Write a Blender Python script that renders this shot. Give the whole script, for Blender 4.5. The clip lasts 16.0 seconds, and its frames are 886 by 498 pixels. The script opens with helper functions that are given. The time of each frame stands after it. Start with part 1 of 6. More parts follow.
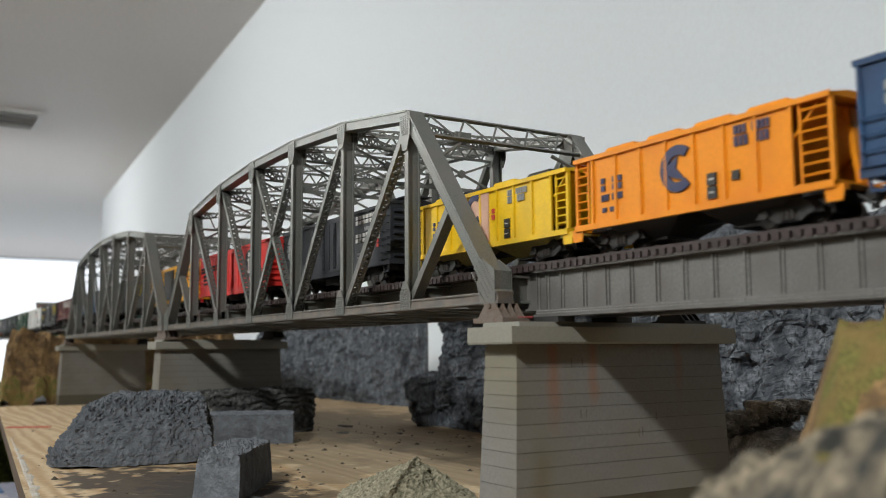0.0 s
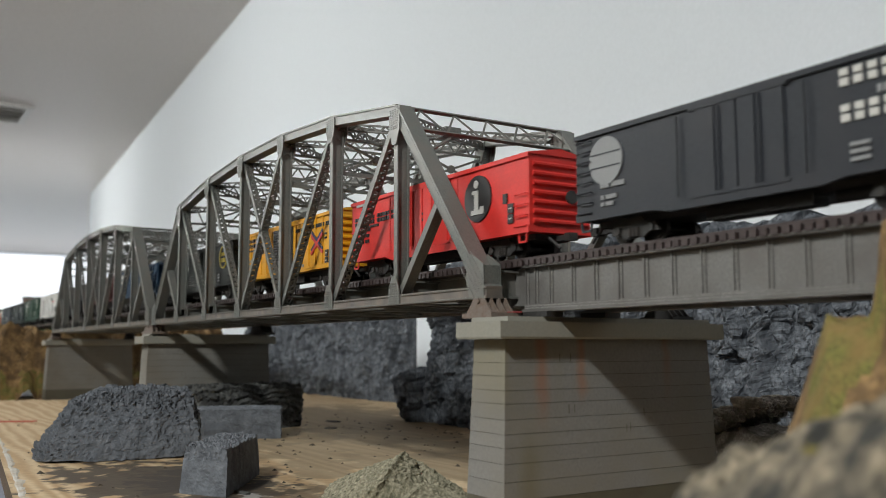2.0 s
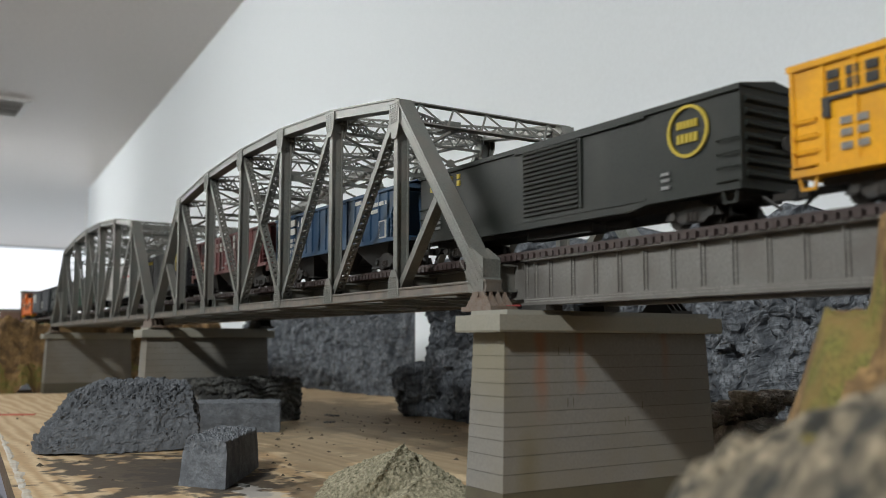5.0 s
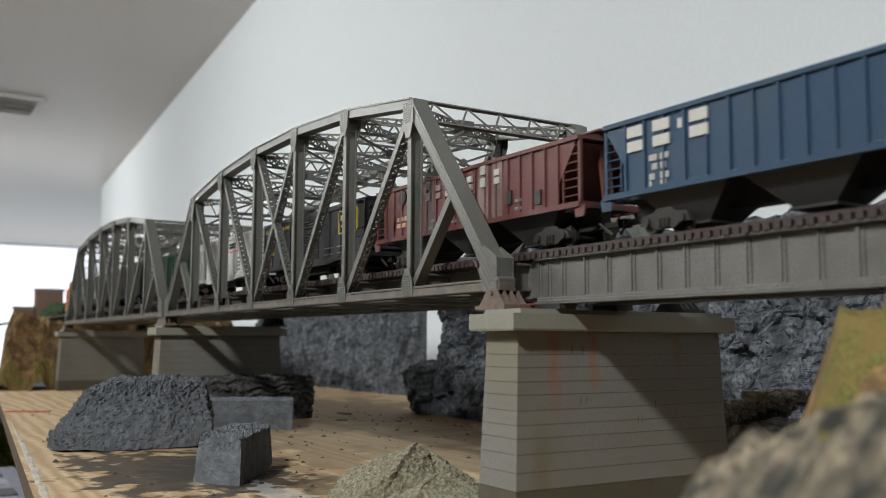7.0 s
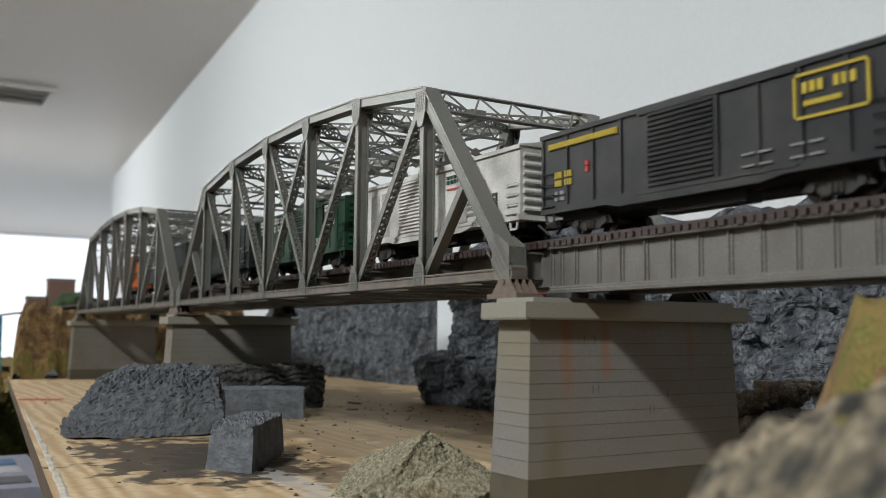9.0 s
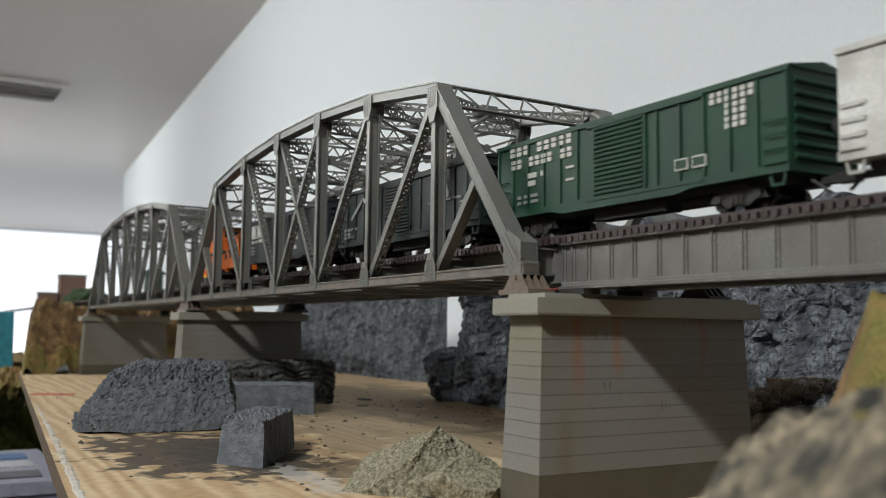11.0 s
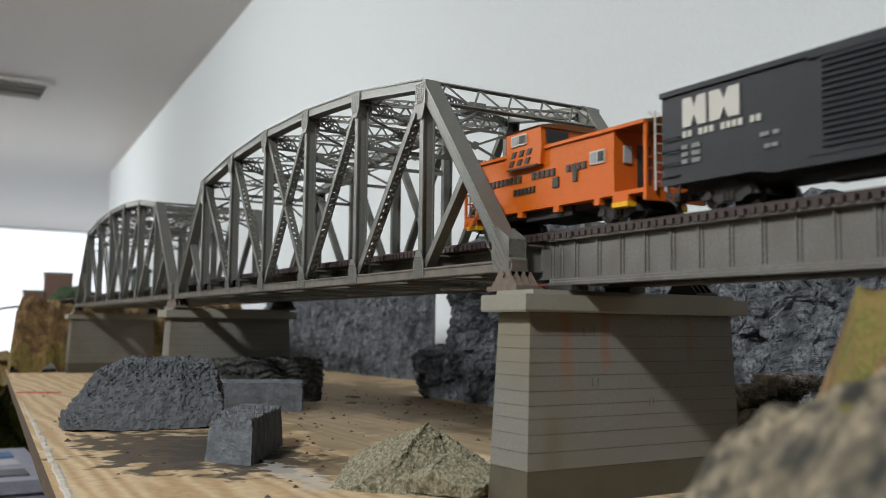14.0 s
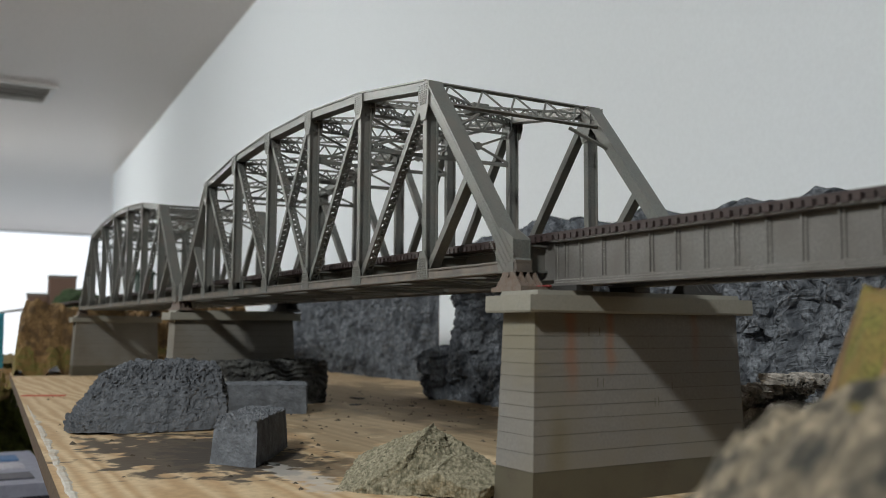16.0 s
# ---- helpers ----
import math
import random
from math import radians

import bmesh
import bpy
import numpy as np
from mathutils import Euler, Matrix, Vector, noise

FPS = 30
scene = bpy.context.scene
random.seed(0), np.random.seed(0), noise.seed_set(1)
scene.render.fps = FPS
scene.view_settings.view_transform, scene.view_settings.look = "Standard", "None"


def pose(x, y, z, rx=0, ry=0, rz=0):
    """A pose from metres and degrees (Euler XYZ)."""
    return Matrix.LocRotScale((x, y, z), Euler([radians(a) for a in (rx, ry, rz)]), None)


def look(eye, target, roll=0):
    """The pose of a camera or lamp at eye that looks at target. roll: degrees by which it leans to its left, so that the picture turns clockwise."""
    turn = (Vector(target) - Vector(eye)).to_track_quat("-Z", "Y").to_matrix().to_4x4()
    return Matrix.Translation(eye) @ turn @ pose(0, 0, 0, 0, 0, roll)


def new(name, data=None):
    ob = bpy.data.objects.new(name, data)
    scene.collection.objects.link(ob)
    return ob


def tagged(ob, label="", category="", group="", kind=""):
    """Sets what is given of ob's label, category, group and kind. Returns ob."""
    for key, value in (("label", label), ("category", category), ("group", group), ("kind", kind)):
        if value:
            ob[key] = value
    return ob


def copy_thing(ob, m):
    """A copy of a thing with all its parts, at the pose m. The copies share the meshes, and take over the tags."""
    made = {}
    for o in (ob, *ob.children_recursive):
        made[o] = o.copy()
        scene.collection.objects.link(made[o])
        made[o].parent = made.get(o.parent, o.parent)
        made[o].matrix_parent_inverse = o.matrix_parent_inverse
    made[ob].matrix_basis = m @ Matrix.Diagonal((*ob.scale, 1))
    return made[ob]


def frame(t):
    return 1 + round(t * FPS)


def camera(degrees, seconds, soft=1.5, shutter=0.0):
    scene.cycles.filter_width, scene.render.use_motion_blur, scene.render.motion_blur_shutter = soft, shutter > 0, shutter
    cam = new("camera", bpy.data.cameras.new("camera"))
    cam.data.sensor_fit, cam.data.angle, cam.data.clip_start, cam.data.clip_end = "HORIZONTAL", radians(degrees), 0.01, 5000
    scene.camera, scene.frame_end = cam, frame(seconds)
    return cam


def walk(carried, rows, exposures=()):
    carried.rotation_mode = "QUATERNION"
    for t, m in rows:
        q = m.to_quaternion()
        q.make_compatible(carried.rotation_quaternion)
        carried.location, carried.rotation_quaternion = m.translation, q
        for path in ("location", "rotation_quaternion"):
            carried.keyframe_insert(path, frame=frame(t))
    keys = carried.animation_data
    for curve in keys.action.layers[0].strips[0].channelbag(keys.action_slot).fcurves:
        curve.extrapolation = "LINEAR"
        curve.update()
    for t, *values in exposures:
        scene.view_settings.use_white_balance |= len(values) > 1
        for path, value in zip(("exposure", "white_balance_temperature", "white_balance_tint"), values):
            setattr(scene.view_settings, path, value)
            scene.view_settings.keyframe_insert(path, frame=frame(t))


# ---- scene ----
cam = camera(52.0, 16.0, soft=0.65, shutter=0.2)
# seconds, eye x y z, yaw, pitch, roll
PATH = [
    (0, 0.9753, -0.2488, 0.0856, 58.714, 6.363, -0.324),
    (0.5, 0.9748, -0.2492, 0.0852, 58.747, 6.394, -0.200),
    (1, 0.9746, -0.2482, 0.0850, 58.521, 6.138, -0.093),
    (1.5, 0.9740, -0.2479, 0.0854, 58.133, 6.093, -0.161),
    (2, 0.9746, -0.2484, 0.0847, 58.016, 6.143, -0.087),
    (2.5, 0.9738, -0.2475, 0.0848, 58.100, 6.145, -0.240),
    (3, 0.9746, -0.2483, 0.0847, 57.875, 5.997, -0.108),
    (3.5, 0.9748, -0.2489, 0.0845, 57.716, 6.067, -0.109),
    (4, 0.9744, -0.2483, 0.0842, 57.535, 5.884, -0.069),
    (6.5, 0.9765, -0.2517, 0.0831, 58.605, 5.844, 0.330),
    (7, 0.9760, -0.2517, 0.0833, 58.599, 5.795, 0.265),
    (7.5, 0.9757, -0.2518, 0.0825, 58.987, 5.778, 0.431),
    (8, 0.9755, -0.2523, 0.0823, 59.305, 5.667, 0.438),
    (8.5, 0.9753, -0.2526, 0.0822, 59.555, 5.390, 0.415),
    (9, 0.9751, -0.2525, 0.0818, 59.226, 5.265, 0.508),
    (11.5, 0.9740, -0.2532, 0.0808, 59.888, 5.080, 0.766),
    (12, 0.9745, -0.2532, 0.0815, 59.679, 5.120, 0.678),
    (12.5, 0.9740, -0.2528, 0.0814, 59.448, 5.242, 0.533),
    (13, 0.9744, -0.2532, 0.0811, 59.274, 5.011, 0.577),
    (13.5, 0.9740, -0.2530, 0.0804, 59.287, 5.040, 0.787),
    (14, 0.9743, -0.2534, 0.0803, 59.065, 4.969, 0.644),
    (14.5, 0.9739, -0.2532, 0.0808, 58.997, 4.926, 0.549),
    (15, 0.9738, -0.2532, 0.0808, 59.245, 4.928, 0.522),
    (15.5, 0.9732, -0.2531, 0.0803, 59.243, 5.006, 0.555),
    (16, 0.9735, -0.2535, 0.0804, 59.263, 5.020, 0.331),
]
walk(cam, [(t, pose(x, y, z, 90 + pitch, 0, yaw) @ pose(0, 0, 0, 0, 0, roll)) for t, x, y, z, yaw, pitch, roll in PATH],
     exposures=((0.0, 0.0), (13.0, 0.0), (14.5, -0.06), (15.2, -0.15), (16.0, -0.18)))
cam.data.dof.use_dof = True
cam.data.dof.focus_distance = 0.55
cam.data.dof.aperture_fstop = 14.0

# ---------------------------------------------------------------- world and lights
world = bpy.data.worlds.new("world")
scene.world = world
world.use_nodes = True
wn = world.node_tree.nodes
sky = wn.new("ShaderNodeTexSky")
sky.sky_type = "NISHITA"
sky.sun_disc = False
sky.sun_elevation = radians(35)
sky.sun_rotation = radians(200)
wn["Background"].inputs["Strength"].default_value = 0.1
world.node_tree.links.new(sky.outputs["Color"], wn["Background"].inputs["Color"])


def lamp(name, loc, target, size_x, size_y, watts, color):
    data = bpy.data.lights.new(name, "AREA")
    data.shape = "RECTANGLE"
    data.size, data.size_y, data.energy, data.color = size_x, size_y, watts, color
    ob = new(name, data)
    ob.matrix_world = look(loc, target)
    return ob


CEIL = 1.21
WARM = (0.975, 1.0, 0.975)
lamp("key_light", (1.20, -1.22, CEIL - 0.06), (1.1, -1.1, 0.0), 0.15, 0.15, 37.5, WARM)
# two unseen lamps, added to fill the back wall and the far piers
lamp("room_light", (-1.5, -1.25, CEIL - 0.06), (-1.3, 0.7, 0.25), 1.8, 0.8, 53, WARM)
lamp("room_light", (-5.0, -0.9, CEIL - 0.06), (-5.0, 0.9, 0.2), 0.6, 0.6, 52, WARM)
lamp("window_light", (-10.2, 0.9, 0.25), (-5.0, 1.1, -0.6), 2.4, 1.1, 12, (0.9, 0.96, 1.0))


# ---------------------------------------------------------------- materials
def material(name, color, rough=0.6, metal=0.0, scale=300.0, vary=0.25, bump=0.15, fine=4.0, second=None, amount=0.35, rand=0.0, spec=0.5, stretch=None):
    m = bpy.data.materials.new(name)
    m.use_nodes = True
    nt = m.node_tree
    n, l = nt.nodes, nt.links
    b = n["Principled BSDF"]
    b.inputs["Roughness"].default_value = rough
    b.inputs["Metallic"].default_value = metal
    b.inputs["Specular IOR Level"].default_value = spec
    tc = n.new("ShaderNodeTexCoord")
    big = n.new("ShaderNodeTexNoise")
    big.inputs["Scale"].default_value = scale
    big.inputs["Detail"].default_value = 5
    small = n.new("ShaderNodeTexNoise")
    small.inputs["Scale"].default_value = scale * fine
    small.inputs["Detail"].default_value = 4
    where = tc.outputs["Object"]
    if stretch:
        mp = n.new("ShaderNodeMapping")
        mp.inputs["Scale"].default_value = stretch
        l.new(where, mp.inputs["Vector"])
        where = mp.outputs["Vector"]
    l.new(where, big.inputs["Vector"])
    l.new(where, small.inputs["Vector"])
    lo = [c * (1 - vary) for c in color]
    hi = [min(1, c * (1 + vary)) for c in color]
    r1 = n.new("ShaderNodeValToRGB")
    r1.color_ramp.elements[0].color = (*lo, 1)
    r1.color_ramp.elements[1].color = (*hi, 1)
    r1.color_ramp.elements[0].position, r1.color_ramp.elements[1].position = 0.3, 0.7
    l.new(small.outputs["Fac"], r1.inputs["Fac"])
    out = r1.outputs["Color"]
    if second:
        r2 = n.new("ShaderNodeValToRGB")
        r2.color_ramp.elements[0].position, r2.color_ramp.elements[1].position = 0.62 - amount, 0.78 - amount * 0.5
        l.new(big.outputs["Fac"], r2.inputs["Fac"])
        mx = n.new("ShaderNodeMix")
        mx.data_type = "RGBA"
        l.new(r2.outputs["Color"], mx.inputs["Factor"])
        l.new(out, mx.inputs["A"])
        mx.inputs["B"].default_value = (*second, 1)
        out = mx.outputs["Result"]
    if rand:
        oi = n.new("ShaderNodeObjectInfo")
        hs = n.new("ShaderNodeHueSaturation")
        mr = n.new("ShaderNodeMapRange")
        mr.inputs["To Min"].default_value, mr.inputs["To Max"].default_value = 1 - rand, 1 + rand
        l.new(oi.outputs["Random"], mr.inputs["Value"])
        l.new(mr.outputs["Result"], hs.inputs["Value"])
        l.new(out, hs.inputs["Color"])
        out = hs.outputs["Color"]
    l.new(out, b.inputs["Base Color"])
    if bump:
        bp = n.new("ShaderNodeBump")
        bp.inputs["Strength"].default_value = bump
        bp.inputs["Distance"].default_value = 0.6 / (scale * fine)
        l.new(small.outputs["Fac"], bp.inputs["Height"])
        l.new(bp.outputs["Normal"], b.inputs["Normal"])
    return m


def glow(name, color, strength):
    m = bpy.data.materials.new(name)
    m.use_nodes = True
    b = m.node_tree.nodes["Principled BSDF"]
    b.inputs["Base Color"].default_value = (*color, 1)
    b.inputs["Emission Color"].default_value = (*color, 1)
    b.inputs["Emission Strength"].default_value = strength
    return m


def plywood():
    """Pine plywood with long grain, knots, dark drips of paint, a white plaster smear and shade browned in at the rear.
    """
    m = material("plywood", (0.54, 0.415, 0.26), 0.75, scale=14, vary=0.14, bump=0.1, fine=12)
    nt = m.node_tree
    n, l = nt.nodes, nt.links
    b = n["Principled BSDF"]
    base = b.inputs["Base Color"].links[0].from_socket
    tc = n.new("ShaderNodeTexCoord")
    mp = n.new("ShaderNodeMapping")
    mp.inputs["Scale"].default_value = (1.0, 7.5, 1)
    mp.inputs["Rotation"].default_value = (0, 0, radians(-4))
    l.new(tc.outputs["Object"], mp.inputs["Vector"])
    wv = n.new("ShaderNodeTexWave")
    wv.wave_type, wv.bands_direction = "BANDS", "Y"
    wv.inputs["Scale"].default_value = 2.6
    wv.inputs["Distortion"].default_value = 16
    wv.inputs["Detail"].default_value = 3
    wv.inputs["Detail Scale"].default_value = 0.9
    l.new(mp.outputs["Vector"], wv.inputs["Vector"])
    ramp = n.new("ShaderNodeValToRGB")
    ramp.color_ramp.elements[0].color = (0.66, 0.54, 0.42, 1)
    ramp.color_ramp.elements[1].color = (1, 1, 1, 1)
    l.new(wv.outputs["Fac"], ramp.inputs["Fac"])
    mul = n.new("ShaderNodeMix")
    mul.data_type, mul.blend_type = "RGBA", "MULTIPLY"
    mul.inputs["Factor"].default_value = 0.75
    l.new(base, mul.inputs["A"])
    l.new(ramp.outputs["Color"], mul.inputs["B"])
    out = mul.outputs["Result"]

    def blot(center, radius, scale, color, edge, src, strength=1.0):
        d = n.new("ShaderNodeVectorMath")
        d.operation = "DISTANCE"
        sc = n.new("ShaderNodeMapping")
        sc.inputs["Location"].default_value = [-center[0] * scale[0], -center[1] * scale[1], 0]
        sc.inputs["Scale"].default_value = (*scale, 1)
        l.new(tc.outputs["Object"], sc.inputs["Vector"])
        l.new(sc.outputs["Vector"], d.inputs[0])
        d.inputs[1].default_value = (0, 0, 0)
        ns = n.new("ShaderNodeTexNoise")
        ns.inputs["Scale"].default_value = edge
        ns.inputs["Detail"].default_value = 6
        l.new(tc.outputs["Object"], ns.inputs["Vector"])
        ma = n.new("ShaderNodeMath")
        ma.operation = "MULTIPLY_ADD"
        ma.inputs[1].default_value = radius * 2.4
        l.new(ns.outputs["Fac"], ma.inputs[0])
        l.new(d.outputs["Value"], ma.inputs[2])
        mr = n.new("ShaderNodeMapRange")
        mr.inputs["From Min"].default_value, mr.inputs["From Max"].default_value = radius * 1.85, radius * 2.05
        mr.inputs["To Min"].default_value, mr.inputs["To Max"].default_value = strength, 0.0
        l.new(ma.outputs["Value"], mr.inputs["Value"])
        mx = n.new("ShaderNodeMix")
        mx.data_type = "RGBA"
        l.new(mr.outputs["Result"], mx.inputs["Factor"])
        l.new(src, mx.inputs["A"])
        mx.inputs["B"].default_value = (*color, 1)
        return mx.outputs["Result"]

    # two broad browns put the shade under and behind the bridge into the board
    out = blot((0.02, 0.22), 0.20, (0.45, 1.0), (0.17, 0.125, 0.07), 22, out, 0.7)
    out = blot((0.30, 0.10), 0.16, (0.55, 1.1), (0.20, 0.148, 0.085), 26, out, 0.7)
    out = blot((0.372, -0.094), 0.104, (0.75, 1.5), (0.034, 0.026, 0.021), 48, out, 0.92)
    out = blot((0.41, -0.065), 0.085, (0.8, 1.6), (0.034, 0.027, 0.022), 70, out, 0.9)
    out = blot((0.505, -0.030), 0.05, (0.6, 1.8), (0.09, 0.065, 0.04), 60, out, 0.7)
    out = blot((0.496, -0.062), 0.024, (0.5, 1.7), (0.46, 0.45, 0.43), 95, out, 0.6)
    out = blot((0.540, -0.066), 0.016, (0.7, 1.4), (0.46, 0.45, 0.43), 110, out, 0.55)
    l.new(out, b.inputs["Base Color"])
    return m


STEEL = material("bridge_grey_paint", (0.142, 0.149, 0.138), 0.38, 0.15, scale=60, vary=0.18, bump=0.1, fine=14, second=(0.165, 0.155, 0.14), amount=0.2)
GIRDER = material("girder_grey_paint", (0.172, 0.168, 0.160), 0.34, 0.2, scale=50, vary=0.2, bump=0.08, fine=16, second=(0.13, 0.12, 0.11), amount=0.2)
# paler than the girder, so the rivets' sparkle lies in their colour
GLINT = material("worn_rivet_paint", (0.30, 0.29, 0.275), 0.4, 0.2, scale=200, vary=0.3, bump=0)
TIE = material("tie_brown", (0.038, 0.025, 0.024), 0.6, scale=300, vary=0.25, rand=0.2)
RAIL = material("rail_steel", (0.10, 0.075, 0.06), 0.4, 0.7, scale=200, vary=0.25)
RUSTY = material("rusty_shoe", (0.135, 0.088, 0.062), 0.75, scale=250, vary=0.3, second=(0.16, 0.13, 0.11))
CHORD = material("rusty_grey_paint", (0.205, 0.165, 0.132), 0.55, 0.1, scale=90, vary=0.2, second=(0.11, 0.10, 0.09))
CONCRETE = material("concrete", (0.172, 0.168, 0.158), 0.85, scale=25, vary=0.10, bump=0.12, fine=30, second=(0.165, 0.155, 0.13), amount=0.18, rand=0.03)
CONCRETE_FAR = material("plain_concrete", (0.178, 0.172, 0.155), 0.85, scale=22, vary=0.10, bump=0.1, fine=30, second=(0.15, 0.135, 0.11), amount=0.2, rand=0.02)
CONCRETE_WET = material("concrete_waterline", (0.062, 0.050, 0.035), 0.7, scale=60, vary=0.35, bump=0.12, fine=25, second=(0.075, 0.068, 0.045))
CAP = material("concrete_cap", (0.235, 0.228, 0.195), 0.85, scale=30, vary=0.06, bump=0.1, fine=25, second=(0.25, 0.235, 0.19), amount=0.16)
ROCK = material("blue_grey_rock", (0.165, 0.180, 0.202), 0.9, scale=110, vary=0.7, bump=0.7, fine=4, stretch=(1, 1, 0.45), second=(0.075, 0.083, 0.097), amount=0.22, spec=0.25)
ROCK_DARK = material("dark_grey_rock", (0.125, 0.127, 0.120), 0.9, scale=90, vary=0.5, bump=0.6, fine=8, second=(0.04, 0.04, 0.04), amount=0.3, spec=0.25)
ROCK_CAST = material("grey_cast_rock", (0.150, 0.161, 0.180), 0.85, scale=160, vary=0.3, bump=0.25, fine=9, second=(0.095, 0.103, 0.116), amount=0.3, spec=0.3)
ROCK_TAN = material("greenish_plaster_rock", (0.29, 0.265, 0.19), 0.9, scale=520, vary=0.35, bump=0.9, fine=3, second=(0.10, 0.096, 0.06), amount=0.22, stretch=(1.0, 1.0, 0.45))
ROCK_BLUR = material("pale_stone", (0.255, 0.21, 0.147), 0.9, scale=150, vary=0.65, bump=0.7, fine=3, second=(0.03, 0.03, 0.026), amount=0.3, stretch=(1.0, 1.0, 0.6))
EARTH = material("brown_earth", (0.25, 0.155, 0.066), 0.95, scale=60, vary=0.5, bump=0.7, fine=6, second=(0.09, 0.055, 0.025), amount=0.26)
GRASS = material("olive_grass_mat", (0.13, 0.12, 0.03), 0.95, scale=120, vary=0.5, bump=0.6, fine=8, second=(0.2, 0.13, 0.045), amount=0.25)
PLASTER = material("tan_plaster", (0.36, 0.235, 0.115), 0.9, scale=50, vary=0.15, bump=0.2, fine=12)
PLY = plywood()
WALL = material("white_wall", (0.76, 0.795, 0.83), 0.9, scale=3, vary=0.02, bump=0.05, fine=60)
CEILING = material("ceiling_paint", (0.66, 0.605, 0.57), 0.42, scale=1.2, vary=0.04, bump=0.04, fine=60, spec=0.22)
FLOOR = material("room_floor", (0.14, 0.11, 0.09), 0.6, scale=4, vary=0.2)
BLACK = material("black_underframe", (0.027, 0.026, 0.025), 0.6, scale=300, vary=0.3)
WHITE = material("white_lettering", (0.50, 0.49, 0.46), 0.6, scale=500, vary=0.1, bump=0)
GREYLET = material("faded_grey_lettering", (0.23, 0.235, 0.24), 0.6, scale=500, vary=0.2, bump=0)
YELLET = material("yellow_lettering", (0.42, 0.32, 0.03), 0.6, scale=500, vary=0.1, bump=0)
NAVY = material("navy_lettering", (0.03, 0.035, 0.09), 0.55, scale=500, vary=0.1, bump=0)
INK = material("black_lettering", (0.02, 0.02, 0.02), 0.55, scale=500, vary=0.1, bump=0)
PINK = material("faded_pink_patch", (0.6, 0.36, 0.26), 0.6, scale=500, vary=0.1, bump=0)
REDLET = material("red_lettering", (0.55, 0.06, 0.05), 0.6, scale=500, vary=0.1, bump=0)
GLASS = material("window_glass", (0.35, 0.37, 0.38), 0.08, scale=100, vary=0.1, bump=0)
# darkened steel: the deep shade under the cars is put into its colour
WHEEL = material("wheel_steel", (0.040, 0.034, 0.030), 0.5, 0.5, scale=300, vary=0.3)


# ---------------------------------------------------------------- mesh helpers
def box(bm, x0, x1, y0, y1, z0, z1):
    v = [bm.verts.new((x, y, z)) for x in (x0, x1) for y in (y0, y1) for z in (z0, z1)]
    for f in ((0, 1, 3, 2), (4, 6, 7, 5), (0, 4, 5, 1), (2, 3, 7, 6), (0, 2, 6, 4), (1, 5, 7, 3)):
        bm.faces.new([v[i] for i in f])


def frustum(bm, lo, hi, z0, z1):
    """A slab between the rectangle lo at z0 and the rectangle hi at z1 (x0, x1, y0, y1)."""
    v = []
    for (x0, x1, y0, y1), z in ((lo, z0), (hi, z1)):
        v += [bm.verts.new(p) for p in ((x0, y0, z), (x1, y0, z), (x1, y1, z), (x0, y1, z))]
    bm.faces.new(v[3::-1])
    bm.faces.new(v[4:])
    for i in range(4):
        j = (i + 1) % 4
        bm.faces.new((v[i], v[j], v[4 + j], v[4 + i]))


def beam(bm, a, b, w, d, ref=(0, 1, 0)):
    """A bar from a to b, d thick along ref and w across it."""
    a, b, ref = Vector(a), Vector(b), Vector(ref)
    u = (b - a).normalized()
    s = u.cross(ref).normalized()
    r = s.cross(u).normalized()
    s, r = s * w / 2, r * d / 2
    v = [bm.verts.new(p + i * s + j * r) for p in (a, b) for i, j in ((-1, -1), (1, -1), (1, 1), (-1, 1))]
    bm.faces.new(v[3::-1])
    bm.faces.new(v[4:])
    for i in range(4):
        j = (i + 1) % 4
        bm.faces.new((v[i], v[j], v[4 + j], v[4 + i]))


def rod(bm, a, b, r, n=8):
    a, b = Vector(a), Vector(b)
    u = (b - a).normalized()
    s = u.orthogonal().normalized()
    q = u.cross(s)
    ring = [[bm.verts.new(p + r * (math.cos(2 * math.pi * k / n) * s + math.sin(2 * math.pi * k / n) * q)) for k in range(n)] for p in (a, b)]
    bm.faces.new(ring[0][::-1])
    bm.faces.new(ring[1])
    for k in range(n):
        j = (k + 1) % n
        bm.faces.new((ring[0][k], ring[0][j], ring[1][j], ring[1][k]))


def plate(bm, outline, y0, y1):
    """A flat plate with an outline of (x, z), from y0 to y1."""
    f = [bm.verts.new((x, y0, z)) for x, z in outline]
    g = [bm.verts.new((x, y1, z)) for x, z in outline]
    bm.faces.new(f)
    bm.faces.new(g[::-1])
    for i in range(len(f)):
        j = (i + 1) % len(f)
        bm.faces.new((f[j], f[i], g[i], g[j]))


def mesh_of(name, bm, mat, smooth=False):
    bmesh.ops.recalc_face_normals(bm, faces=bm.faces)
    me = bpy.data.meshes.new(name)
    bm.to_mesh(me)
    bm.free()
    me.materials.append(mat)
    if smooth:
        for p in me.polygons:
            p.use_smooth = True
    return me


def part(name, bm, mat, parent=None, label="", smooth=False):
    me = bm if isinstance(bm, bpy.types.Mesh) else mesh_of(name, bm, mat, smooth)
    ob = new(name, me)
    if parent is not None:
        ob.parent = parent
    if label:
        ob["label"] = label
    return ob


def thing(name, x=0, y=0, z=0):
    ob = new(name)
    ob.empty_display_size = 0.01
    ob.location = (x, y, z)
    return ob


def boxpart(name, mat, parent, *dims, label=""):
    bm = bmesh.new()
    box(bm, *dims)
    return part(name, bm, mat, parent, label)


